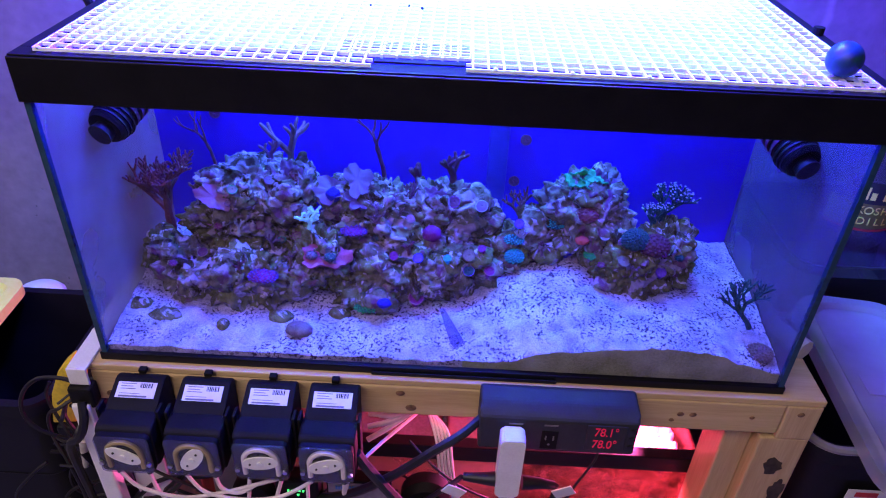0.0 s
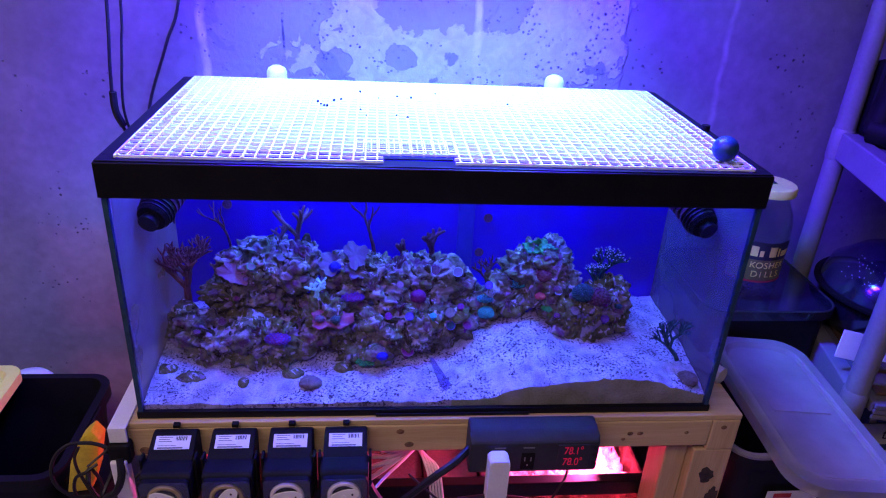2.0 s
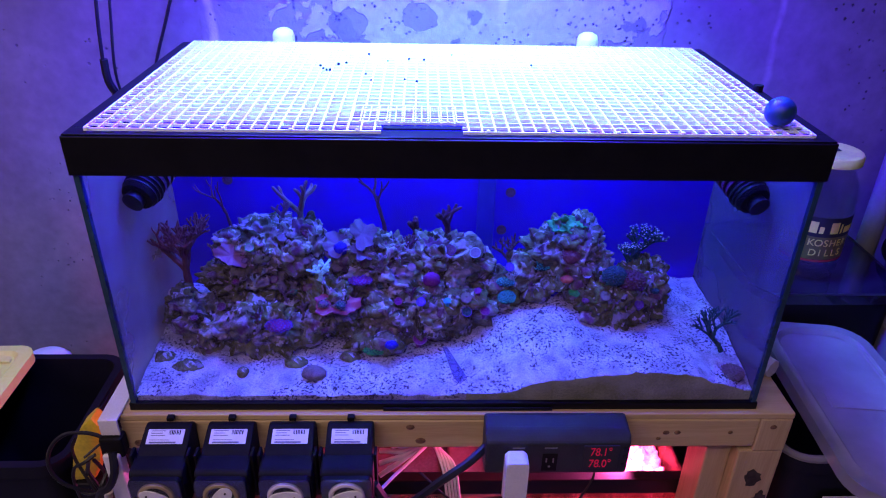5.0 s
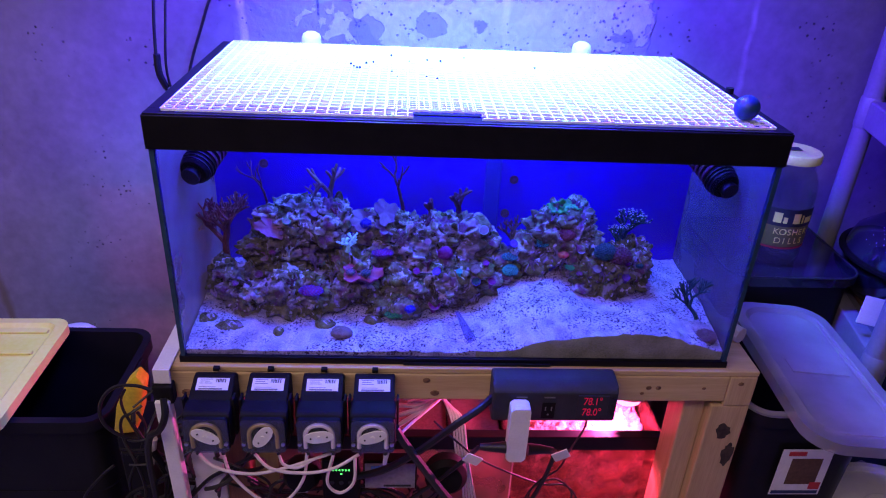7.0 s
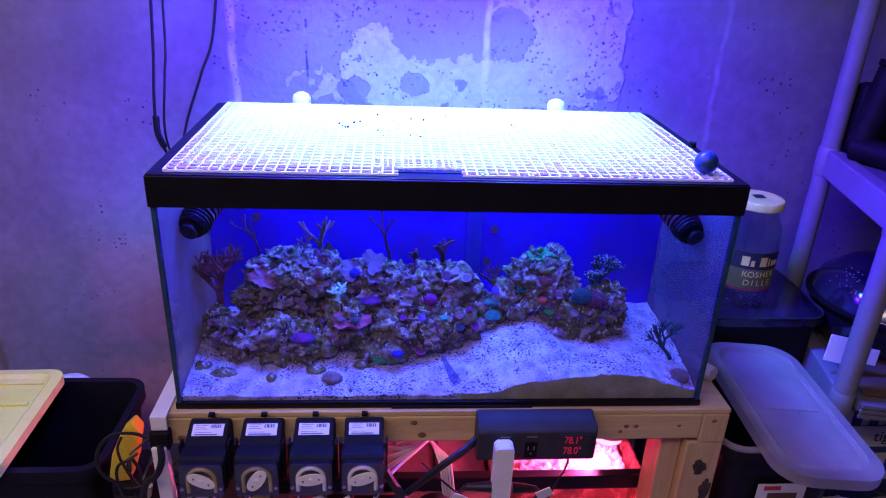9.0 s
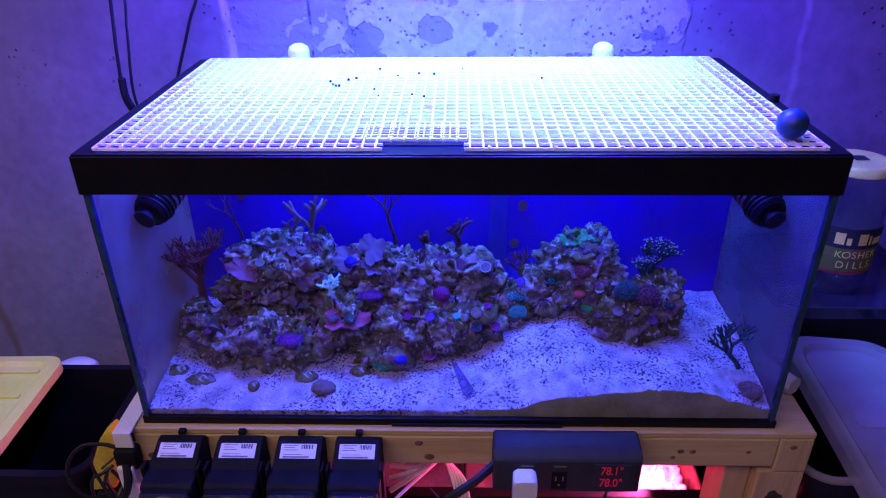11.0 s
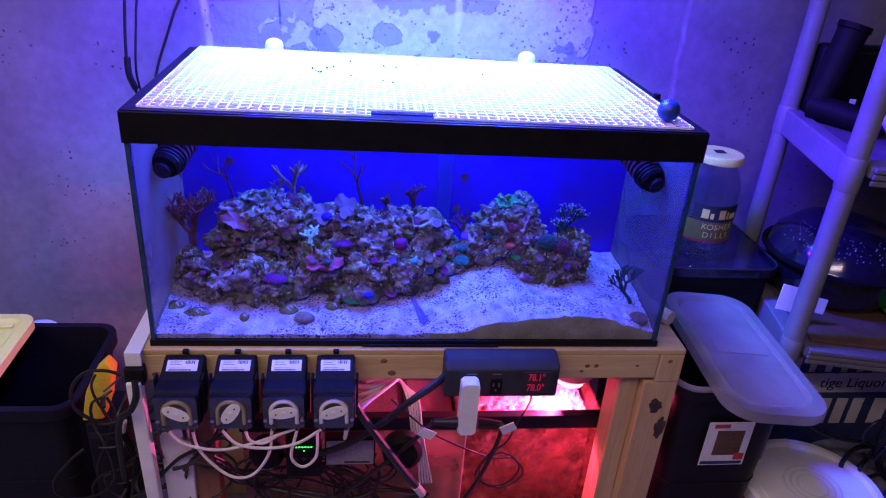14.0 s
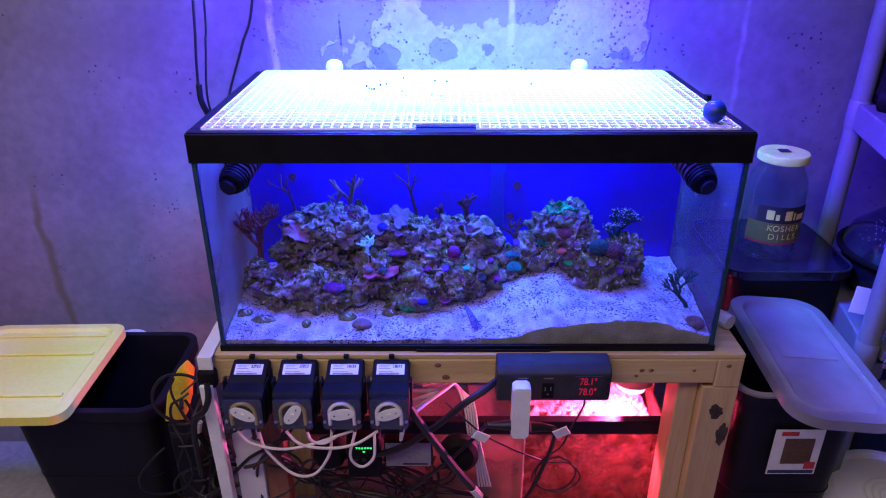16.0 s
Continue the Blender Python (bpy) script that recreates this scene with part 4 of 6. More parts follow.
def slab_lid(name, x0, x1, y0, y1, m, material, label, round_r=0.035):
    lid = thing(name, (0, 0, 0), label, "lid")
    bm = bmesh.new()
    outer = rounded(x0, x1, y0, y1, round_r, 6)
    inner = rounded(x0 + 0.022, x1 - 0.022, y0 + 0.022, y1 - 0.022, round_r - 0.010, 6)
    inner2 = rounded(x0 + 0.030, x1 - 0.030, y0 + 0.030, y1 - 0.030, round_r - 0.015, 6)
    ov = [[bm.verts.new((*q, z)) for q in o] for o, z in ((outer, -0.022), (outer, 0.0), (inner, 0.003), (inner2, -0.005))]
    under = [bm.verts.new((*q, -0.009)) for q in inner2]
    for a, b in zip(ov + [], ov[1:] + []):
        for k in range(len(a)):
            bm.faces.new((a[k], a[(k + 1) % len(a)], b[(k + 1) % len(b)], b[k]))
    bm.faces.new(ov[-1])
    bm.faces.new(under)
    bmesh.ops.transform(bm, verts=bm.verts, matrix=m)
    part("panel", bm, material, lid, smooth=True)
    return lid


yl = slab_lid("tote_lid", -0.34, 0.0, -0.37, 0.0, pose(-0.859, 0.442, 0.582, 0, 0, 1.5), YELLOW, "yellow plastic tote lid laid across the black tote")
for y in (-0.05, -0.13, -0.29):
    b = box(-0.30, -0.035, y - 0.006, y + 0.006, -0.0052, 0.0006, 0.002)
    bmesh.ops.transform(b, verts=b.verts, matrix=pose(-0.859, 0.442, 0.582, 0, 0, 1.5))
    part("rib", b, YELLOW, yl)

tub = thing("white_tub", (-0.905, 0.515, 0.0), "white plastic tub standing behind the black tote", "tub")
part("body", spin([(0.0, 0.0), (0.044, 0.0), (0.052, 0.466), (0.0, 0.466)], (-0.905, 0.515, 0.0), 28), WHITE_PL, tub, smooth=True)
part("lid", spin([(0.053, 0.458), (0.056, 0.460), (0.056, 0.478), (0.046, 0.490), (0.020, 0.496), (0.0, 0.497)], (-0.905, 0.515, 0.0), 32), WHITE_PL, tub, smooth=True)

# ---------------------------------------------------------------- right side: totes, jar, rack, bucket
rt = tote("tall_tote", 0.545, 0.790, 0.005, 0.290, 0.694, 0.02, 0.004, BLACK_TOTE, "tall black tote with a product label", "tote")
lab = part("label", box(0.617, 0.716, -0.0035, -0.0025, 0.497, 0.612), PAPER, rt, "white product label with a dark picture")
bmesh_pic = box(0.640, 0.700, -0.0042, -0.0037, 0.525, 0.590, 0.0)
part("picture", bmesh_pic, BROWN, lab)
part("banner", box(0.630, 0.664, -0.0042, -0.0037, 0.597, 0.607), RED_INK, lab)
part("print", box(0.620, 0.712, -0.0042, -0.0037, 0.500, 0.508), NAVY, lab)
part("mark", box(0.690, 0.712, -0.0046, -0.0043, 0.512, 0.530), RED_INK, lab)
part("clear_rim", tube([(*q, 0.6975) for q in rounded(0.535, 0.800, -0.005, 0.300, 0.045, 6) + [(0.800, 0.255)]], 0.0065, 8), LID_PL, rt, "milky clear rim", True)
cl = slab_lid("clear_lid", -0.100, 0.104, -0.215, 0.215, pose(0.691, 0.094, 0.733, 1, 3, -3), LID_PL, "milky clear plastic lid leaning on the tall tote", 0.060)
for b in (box(-0.083, -0.076, -0.17, 0.17, -0.0045, 0.0015, 0.001), box(0.076, 0.083, -0.17, 0.17, -0.0045, 0.0015, 0.001), box(-0.06, 0.07, -0.188, -0.181, -0.0045, 0.0015, 0.001), box(-0.05, 0.06, -0.02, 0.02, -0.0045, -0.002, 0.001)):
    bmesh.ops.transform(b, verts=b.verts, matrix=pose(0.691, 0.094, 0.733, 1, 3, -3))
    part("rib", b, LID_PL, cl)

bt = thing("square_bin", (0.775, 0.48, 0.0), "black plastic bin with a shiny flat lid", "bin")
part("body", prism(rounded(0.617, 0.895, 0.328, 0.608, 0.04, 6), "z", 0.0, 0.775, 0.004), BLACK_TOTE, bt)
part("lid", prism(rounded(0.604, 0.908, 0.315, 0.622, 0.05, 6), "z", 0.7755, 0.797, 0.004), SPECK, bt, "glossy black lid")
part("lid_edge", tube([(*q, 0.797) for q in rounded(0.606, 0.906, 0.317, 0.620, 0.05, 6)] + [(0.906, 0.570, 0.797)], 0.0025, 6), GREY_PL, bt)

jx, jy, jz = 0.728, 0.425, 0.7985
jar = thing("pickle_jar", (jx, jy, jz), "empty glass pickle jar with a cream tin lid", "jar")
part("glass", spin([(0.0, 0.0), (0.058, 0.0), (0.064, 0.006), (0.066, 0.02), (0.0665, 0.165), (0.062, 0.190), (0.050, 0.215), (0.047, 0.222), (0.047, 0.238), (0.044, 0.238), (0.044, 0.222), (0.060, 0.188), (0.0635, 0.165), (0.063, 0.02), (0.056, 0.006), (0.0, 0.006)], (jx, jy, jz), 40), JAR, jar, smooth=True)
part("lid", spin([(0.0, 0.250), (0.040, 0.250), (0.046, 0.2515), (0.0535, 0.250), (0.056, 0.246), (0.056, 0.233), (0.054, 0.232), (0.053, 0.246), (0.0, 0.248)], (jx, jy, jz), 40), LID_CREAM, jar, smooth=True)
part("lid_mark", box(jx - 0.012, jx + 0.012, jy - 0.008, jy + 0.012, jz + 0.2516, jz + 0.2524), INK, jar)


def band(name, z0, z1, a0, a1, r, material, parent):
    bm = bmesh.new()
    n = 28
    a = [bm.verts.new((jx + r * math.sin(radians(a0 + (a1 - a0) * i / n)), jy - r * math.cos(radians(a0 + (a1 - a0) * i / n)), jz + z0)) for i in range(n + 1)]
    b = [bm.verts.new((v.co.x, v.co.y, jz + z1)) for v in a]
    for i in range(n):
        bm.faces.new((a[i], a[i + 1], b[i + 1], b[i]))
    return part(name, bm, material, parent, smooth=True)


OLIVE = mat("olive_print", (0.16, 0.14, 0.03), 0.5, var=0.15, bump=0.0)
GOLD = mat("gold_print", (0.85, 0.72, 0.14), 0.5, var=0.1, bump=0.0)
jl = band("label", 0.052, 0.100, -70, 75, 0.0672, OLIVE, jar)
band("brand_panel", 0.100, 0.140, -52, 62, 0.0675, INK, jar)
band("label_line", 0.047, 0.0515, -70, 75, 0.0674, RED_INK, jar)
for sx0, sx1, z0, z1 in ((-34, -20, 0.108, 0.131), (-17, -10, 0.108, 0.122), (0, 14, 0.108, 0.131), (17, 21, 0.108, 0.127), (24, 44, 0.108, 0.122)):
    band("brand_stroke", z0, z1, sx0, sx1, 0.0681, GOLD, jar)


def wrapped(text, size, z, r, mid, material, parent):
    step = 11.5
    for i, ch in enumerate(text):
        a = radians(mid + (i - (len(text) - 1) / 2) * step)
        m = Matrix.Translation((jx + r * math.sin(a), jy - r * math.cos(a), jz + z)) @ Matrix.Rotation(a, 4, "Z") @ Matrix.Rotation(radians(90), 4, "X")
        letters(ch, size, m, material, parent, "letter")


wrapped("KOSHER", 0.020, 0.087, 0.0676, 5, GOLD, jar)
wrapped("DILLS", 0.020, 0.066, 0.0676, 5, GOLD, jar)

# shelf rack, set at a slant to the wall
SLANT = Matrix.Translation((0.858, 0.155, 0.0)) @ Matrix.Rotation(radians(-12), 4, "Z")


def slanted(bm):
    bmesh.ops.transform(bm, verts=bm.verts, matrix=SLANT)
    return bm


rack = thing("shelf_rack", (1.25, 0.35, 0.0), "grey plastic shelf rack with round posts", "rack")
for px, py in ((0.0, 0.394), (0.0, 0.0), (0.82, 0.394), (0.82, 0.0)):
    part("post", slanted(spin([(0.0, 0.0), (0.022, 0.0), (0.022, 1.9), (0.0, 1.9)], (px, py, 0.0), 24)), POST, rack, smooth=True)
for zs in (0.652, 1.072):
    sh = part("shelf", slanted(box(0.024, 0.80, -0.022, 0.416, zs + 0.030, zs + 0.055, 0.004)), SHELF, rack)
    part("side_bar", slanted(box(-0.013, 0.0235, 0.024, 0.370, zs, zs + 0.062, 0.004)), POST, sh)
    for k in range(3):
        part("front_lip", slanted(box(0.0285, 0.80, -0.027 - 0.002 * k, -0.0225, zs + 0.016 + 0.0135 * k, zs + 0.016 + 0.0135 * k + 0.0115, 0.003)), SHELF, sh)
    for py in (0.394, 0.0):
        part("collar", slanted(spin([(0.0222, -0.004), (0.0242, 0.0), (0.0242, 0.062), (0.0222, 0.066)], (0.0, py, zs), 20)), POST, sh, smooth=True)

LOW, HIGH = 0.7075, 1.1275
solid("board_scrap", slanted(box(0.04, 0.60, 0.0, 0.36, LOW + 0.0005, LOW + 0.008, 0.002)), BROWN, "thin brown board lying on the lower shelf", "board")
pot = thing("roasting_pot", (1.073, 0.380, LOW), "black speckled enamel roasting pot on the shelf", "pot")
bm = spin([(0.0, 0.0), (0.125, 0.0), (0.155, 0.035), (0.162, 0.095), (0.167, 0.099), (0.160, 0.108), (0.150, 0.140), (0.105, 0.178), (0.05, 0.190), (0.0, 0.192)], (1.073, 0.380, LOW + 0.0085), 44)
part("body", bm, SPECK, pot, smooth=True)
part("rim", spin([(0.163, 0.095), (0.174, 0.097), (0.174, 0.103), (0.163, 0.106)], (1.073, 0.380, LOW + 0.0085), 44), BLACK, pot, smooth=True)
fleck = random.Random(8)
bm = bmesh.new()
for k in range(150):
    a, t = fleck.uniform(3.0, 6.4), fleck.random()
    r, z = 0.150 - 0.045 * t, 0.1405 + 0.0385 * t
    bmesh.ops.create_icosphere(bm, subdivisions=1, radius=fleck.uniform(0.0006, 0.0014), matrix=Matrix.Translation((1.073 + r * math.cos(a), 0.380 + r * math.sin(a), LOW + 0.0085 + z)))
tagged(part("enamel_flecks", bm, WHITE_PL, pot), kind="stuff")

gx, gy, gz = 1.215, 0.235, LOW + 0.0085
jug = thing("drink_bottle", (gx, gy, gz), "big green plastic drink bottle with a printed logo", "bottle")
part("body", spin([(0.0, 0.004), (0.055, 0.0), (0.078, 0.012), (0.086, 0.05), (0.085, 0.13), (0.076, 0.17), (0.058, 0.21), (0.030, 0.25), (0.019, 0.265), (0.019, 0.285), (0.0, 0.285)], (gx, gy, gz), 36), GREEN_PL, jug, smooth=True)
part("cap", spin([(0.0, 0.312), (0.019, 0.312), (0.021, 0.309), (0.021, 0.286), (0.0, 0.2855)], (gx, gy, gz), 24), GREEN_PL, jug, smooth=True)
for dx, dz, w, h, mt in ((-0.010, 0.095, 0.075, 0.052, WHITE_PL), (-0.014, 0.108, 0.058, 0.016, NAVY), (-0.006, 0.086, 0.055, 0.017, RED_INK), (-0.062, 0.125, 0.030, 0.018, NAVY)):
    bmk = prism([(gx + dx - w / 2, gz + dz - h / 2), (gx + dx + w / 2, gz + dz - h / 4), (gx + dx + w / 2, gz + dz + h / 2), (gx + dx - w / 2, gz + dz + h / 4)], "y", gy - 0.0865 - 0.001 * (mt != WHITE_PL) + 0.045 * (dx < -0.05), gy - 0.055)
    part("logo", bmk, mt, jug)

vac = thing("vacuum_nozzle", (0.945, 0.46, HIGH), "black plastic hose end standing on the shelf", "hose")
part("tube", tube([(0.948, 0.452, HIGH + 0.036), (0.968, 0.456, HIGH + 0.12), (0.986, 0.460, HIGH + 0.205)], 0.029, 20, r_end=0.034), BLACK, vac, smooth=True)
part("mouth", tube([(0.986, 0.460, HIGH + 0.206), (0.989, 0.4605, HIGH + 0.218)], 0.037, 20), BLACK, vac, smooth=True)
part("elbow", tube(curve([(0.940, 0.455, HIGH + 0.034), (0.958, 0.425, HIGH + 0.032), (0.985, 0.375, HIGH + 0.031), (1.010, 0.320, HIGH + 0.031)], 6), 0.030, 18, r_end=0.026), BLACK, vac, smooth=True)
part("warning_tag", box(0.985, 1.000, 0.395, 0.397, HIGH + 0.040, HIGH + 0.066, 0.0005), PAPER, vac, "small white printed tag")
case = thing("black_case", (1.12, 0.52, HIGH), "black case leaning at the back of the shelf", "case")
part("body", box(0.962, 1.32, 0.500, 0.545, HIGH + 0.0005, HIGH + 0.165, 0.012), BLACK_TOTE, case)
part("edge_strip", box(0.985, 1.30, 0.497, 0.4995, HIGH + 0.148, HIGH + 0.154, 0.001), GREY_PL, case)
part("latch", box(1.085, 1.135, 0.492, 0.4995, HIGH + 0.125, HIGH + 0.146, 0.003), BLACK, case)
bm = bmesh.new()
bmesh.ops.create_icosphere(bm, subdivisions=5, radius=1)
for v in bm.verts:
    v.co = Vector((v.co.x * 0.090, v.co.y * 0.085, v.co.z * 0.085)) * (1 + 0.14 * noise.noise(v.co * 2.2) + 0.05 * abs(noise.noise(v.co * 6)))
    v.co.z = max(v.co.z, -0.074)
bmesh.ops.translate(bm, verts=bm.verts, vec=(1.055, 0.215, HIGH + 0.0745))
solid("white_sack", bm, WHITE_PL, "white plastic sack on the rack shelf", "sack", smooth=True)
bracket = thing("shelf_bracket", (0.91, 0.215, LOW), "white plastic bracket lying on the shelf edge", "bracket")
for x0, x1, z0, z1, tilt in ((-0.050, 0.0, 0.0, 0.060, 8), (0.001, 0.058, 0.012, 0.048, 8), (0.022, 0.032, -0.030, 0.0115, 8)):
    b = box(x0, x1, -0.002, 0.002, z0, z1, 0.001)
    bmesh.ops.transform(b, verts=b.verts, matrix=pose(0.892, 0.215, LOW + 0.033, -12, tilt, -12))
    part("plate", b, WHITE_PL, bracket)

# printed crate under the rack
crate = thing("liquor_crate", (1.2, 0.36, 0.0), "cream cardboard crate with dark blue lettering", "crate")
part("box", box(0.96, 1.46, 0.255, 0.52, 0.22, 0.590, 0.004), CARD, crate)
for k in range(11):
    part("stripe", box(0.985 + 0.043 * k, 1.008 + 0.043 * k, 0.2525, 0.2545, 0.545, 0.588), NAVY, crate)
part("dark_band", box(0.965, 1.455, 0.2525, 0.2545, 0.300, 0.5445), NAVY, crate)
part("banner", prism([(0.985, 0.485), (1.300, 0.485), (1.330, 0.512), (1.285, 0.545), (0.985, 0.545)], "y", 0.2505, 0.2522), CARD, crate)
letters("tige Liquors", 0.042, Matrix.Translation((1.150, 0.2500, 0.514)) @ Matrix.Rotation(radians(90), 4, "X"), INK, crate)
for a, b in ((1.02, 1.05), (1.07, 1.10), (1.115, 1.145), (1.16, 1.19), (1.22, 1.26), (1.285, 1.33)):
    part("letter_bar", box(a, b, 0.2505, 0.2522, 0.385, 0.465), CARD, crate)
solid("crate_base", box(0.94, 1.5, 0.24, 0.55, 0.0, 0.2195, 0.005), BROWN, "dark low carton under the printed crate", "carton")

# bucket
BUCKET_LID = mat("bucket_lid_plastic", (0.84, 0.83, 0.80), 0.4, var=0.06, scale=14, fine=300, bump=0.05)
bx, by = 0.950, 0.046
bucket = thing("bucket", (bx, by, 0.0), "orange plastic bucket with a white lid on the floor", "bucket")
part("pail", spin([(0.0, 0.0), (0.130, 0.0), (0.148, 0.345), (0.0, 0.345)], (bx, by, 0.0), 48), ORANGE, bucket, smooth=True)
part("lid", spin([(0.0, 0.376), (0.125, 0.376), (0.128, 0.371), (0.136, 0.371), (0.140, 0.382), (0.152, 0.382), (0.158, 0.376), (0.158, 0.345), (0.150, 0.343)], (bx, by, 0.0), 64), BUCKET_LID, bucket, smooth=True)
for r in (0.030, 0.045, 0.060):
    part("lid_ring", spin([(r, 0.3762), (r + 0.002, 0.3772), (r + 0.004, 0.3772), (r + 0.006, 0.3762)], (bx, by, 0.0), 48), WHITE_PL, bucket, smooth=True)

# ---------------------------------------------------------------- corals
from mathutils.bvhtree import BVHTree

bpy.context.view_layer.update()
verts, polys = [], []
for o in [q for q in scene.objects if q.name.startswith("reef_rock")]:
    base = len(verts)
    verts += [o.matrix_world @ v.co for v in o.data.vertices]
    polys += [[base + i for i in p.vertices] for p in o.data.polygons]
REEF = BVHTree.FromPolygons(verts, polys)


def seat(at, reach=0.07):
    """The spot of the rock face that lies in front of or behind a point, looking in and down through the front pane."""
    way = Vector((0, 0.87, -0.49)).normalized()
    hit, normal, _, _ = REEF.ray_cast(Vector(at) - way * 0.22, way)
    if hit is not None and (hit - Vector(at)).length < reach:
        return hit, normal
    return Vector(at), Vector((0, -0.5, 0.85))


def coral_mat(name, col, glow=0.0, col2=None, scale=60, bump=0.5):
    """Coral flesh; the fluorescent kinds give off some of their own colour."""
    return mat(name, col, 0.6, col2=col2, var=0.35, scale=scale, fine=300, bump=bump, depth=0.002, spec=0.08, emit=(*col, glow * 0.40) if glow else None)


C_TAN = coral_mat("tan_branch_coral", (0.24, 0.16, 0.14), 0.02)
C_LAV = coral_mat("lavender_plate_coral", (0.19, 0.12, 0.16), 0.03, (0.28, 0.19, 0.23))
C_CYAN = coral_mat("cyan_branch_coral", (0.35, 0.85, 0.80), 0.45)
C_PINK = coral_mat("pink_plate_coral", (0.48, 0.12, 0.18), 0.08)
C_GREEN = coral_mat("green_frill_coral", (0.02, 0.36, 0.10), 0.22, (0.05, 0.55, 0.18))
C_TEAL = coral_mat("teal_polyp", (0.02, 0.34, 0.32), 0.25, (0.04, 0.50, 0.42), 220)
C_PURP = coral_mat("purple_mushroom", (0.24, 0.03, 0.18), 0.05)
C_RED = coral_mat("red_soft_coral", (0.27, 0.085, 0.09), 0.0)
C_BROWN = coral_mat("brown_soft_coral", (0.16, 0.06, 0.08), 0.0)
C_DARK = coral_mat("dark_teal_coral", (0.02, 0.06, 0.065), 0.04, (0.04, 0.15, 0.13), 200)
C_VIO = coral_mat("violet_zoanthid", (0.18, 0.08, 0.36), 0.06)
C_BLUE = coral_mat("blue_mushroom", (0.03, 0.03, 0.36), 0.06)
C_ORANGE = coral_mat("orange_disc_coral", (0.55, 0.10, 0.06), 0.12)
C_PALE = coral_mat("pale_tip_coral", (0.45, 0.50, 0.55), 0.06)
C_ROSE = coral_mat("rose_encrusting_coral", (0.34, 0.15, 0.22), 0.03, (0.44, 0.24, 0.30))
C_BUFF = coral_mat("buff_coral_base", (0.26, 0.20, 0.16), 0.0)


def branching(name, base, height, spread, r, material, seed, label, levels=3, kids=3, lean=(0, 0, 1), tip=None, category="coral", knob=0.0):
    """A forked coral of tapering tubes with rounded ends."""
    rnd = random.Random(seed)
    bm = bmesh.new()
    tips = []

    def grow(p, d, length, rr, level):
        n = 5
        pts = [Vector(p)]
        for i in range(n):
            d = (d + Vector((rnd.uniform(-1, 1), rnd.uniform(-1, 1) * 0.6, rnd.uniform(-0.6, 1))) * 0.20).normalized()
            pts.append(pts[-1] + d * length / n)
        tube(pts, rr, 7, bm, rr * 0.72)
        if level == 0:
            bmesh.ops.create_icosphere(bm, subdivisions=1, radius=rr * 0.8 + knob, matrix=Matrix.Translation(pts[-1]))
            tips.append(pts[-1])
            return
        for k in range(kids):
            a = 2 * math.pi * (k + rnd.random() * 0.7) / kids
            side = Vector((math.cos(a), math.sin(a) * 0.7, 0.25 * rnd.random()))
            q = pts[-1] if k % 2 == 0 else pts[-2]
            grow(q, (d + side * spread).normalized(), length * rnd.uniform(0.6, 0.9), rr * 0.74, level - 1)
    grow(Vector(base), Vector(lean).normalized(), height * 0.42, r, levels)
    c = thing(name, base, label, category)
    part("branches", bm, material, c, smooth=True)
    if tip:
        bmt = bmesh.new()
        for q in tips:
            bmesh.ops.create_icosphere(bmt, subdivisions=1, radius=r * 0.26 + knob, matrix=Matrix.Translation(q + Vector((0, 0, r * 0.2))))
        tagged(part("tips", bmt, tip, c, smooth=True), kind="stuff")
    return c


def plate(name, at, rx, ry, tilt, material, seed, label, lobes=5, deep=0.25, thick=0.003, wave=0.12, stalk=True):
    """A leaf-like coral plate with a wavy lobed edge, on a short foot."""
    bm = bmesh.new()
    na, nr = 56, 8
    rnd = random.Random(seed)
    ph = [rnd.uniform(0, 6.28) for _ in range(4)]

    def pt(i, j, lift):
        a = 2 * math.pi * i / na
        edge = 1 + deep * math.sin(lobes * a + ph[0]) * 0.6 + deep * 0.5 * math.sin((lobes + 2) * a + ph[1]) + 0.05 * math.sin(13 * a + ph[2])
        t = j / nr
        z = wave * t * t * (math.sin(3 * a + ph[3]) + 0.6 * math.sin(7 * a + ph[1])) * rx + 0.10 * rx * t * t
        return (rx * edge * t * math.cos(a), ry * edge * t * math.sin(a), z + lift)
    sheets = []
    for lift in (0.0, -thick):
        c0 = bm.verts.new(pt(0, 0, lift))
        rings = [[bm.verts.new(pt(i, j, lift)) for i in range(na)] for j in range(1, nr + 1)]
        for i in range(na):
            bm.faces.new((c0, rings[0][i], rings[0][(i + 1) % na]))
        for a, b in zip(rings, rings[1:]):
            for i in range(na):
                bm.faces.new((a[i], a[(i + 1) % na], b[(i + 1) % na], b[i]))
        sheets.append(rings[-1])
    for i in range(na):
        bm.faces.new((sheets[0][i], sheets[0][(i + 1) % na], sheets[1][(i + 1) % na], sheets[1][i]))
    bmesh.ops.transform(bm, verts=bm.verts, matrix=Matrix.Translation(at) @ Euler([radians(q) for q in tilt]).to_matrix().to_4x4())
    c = thing(name, at, label, "coral")
    part("plate", bm, material, c, smooth=True)
    if stalk:
        part("foot", tube([Vector(at) + Vector((0, 0.002, -0.002)), Vector(at) + Vector((0, 0.012, -0.014)), Vector(at) + Vector((0, 0.02, -0.03))], rx * 0.35, 10, r_end=rx * 0.25), C_BUFF, c, smooth=True)
    return c


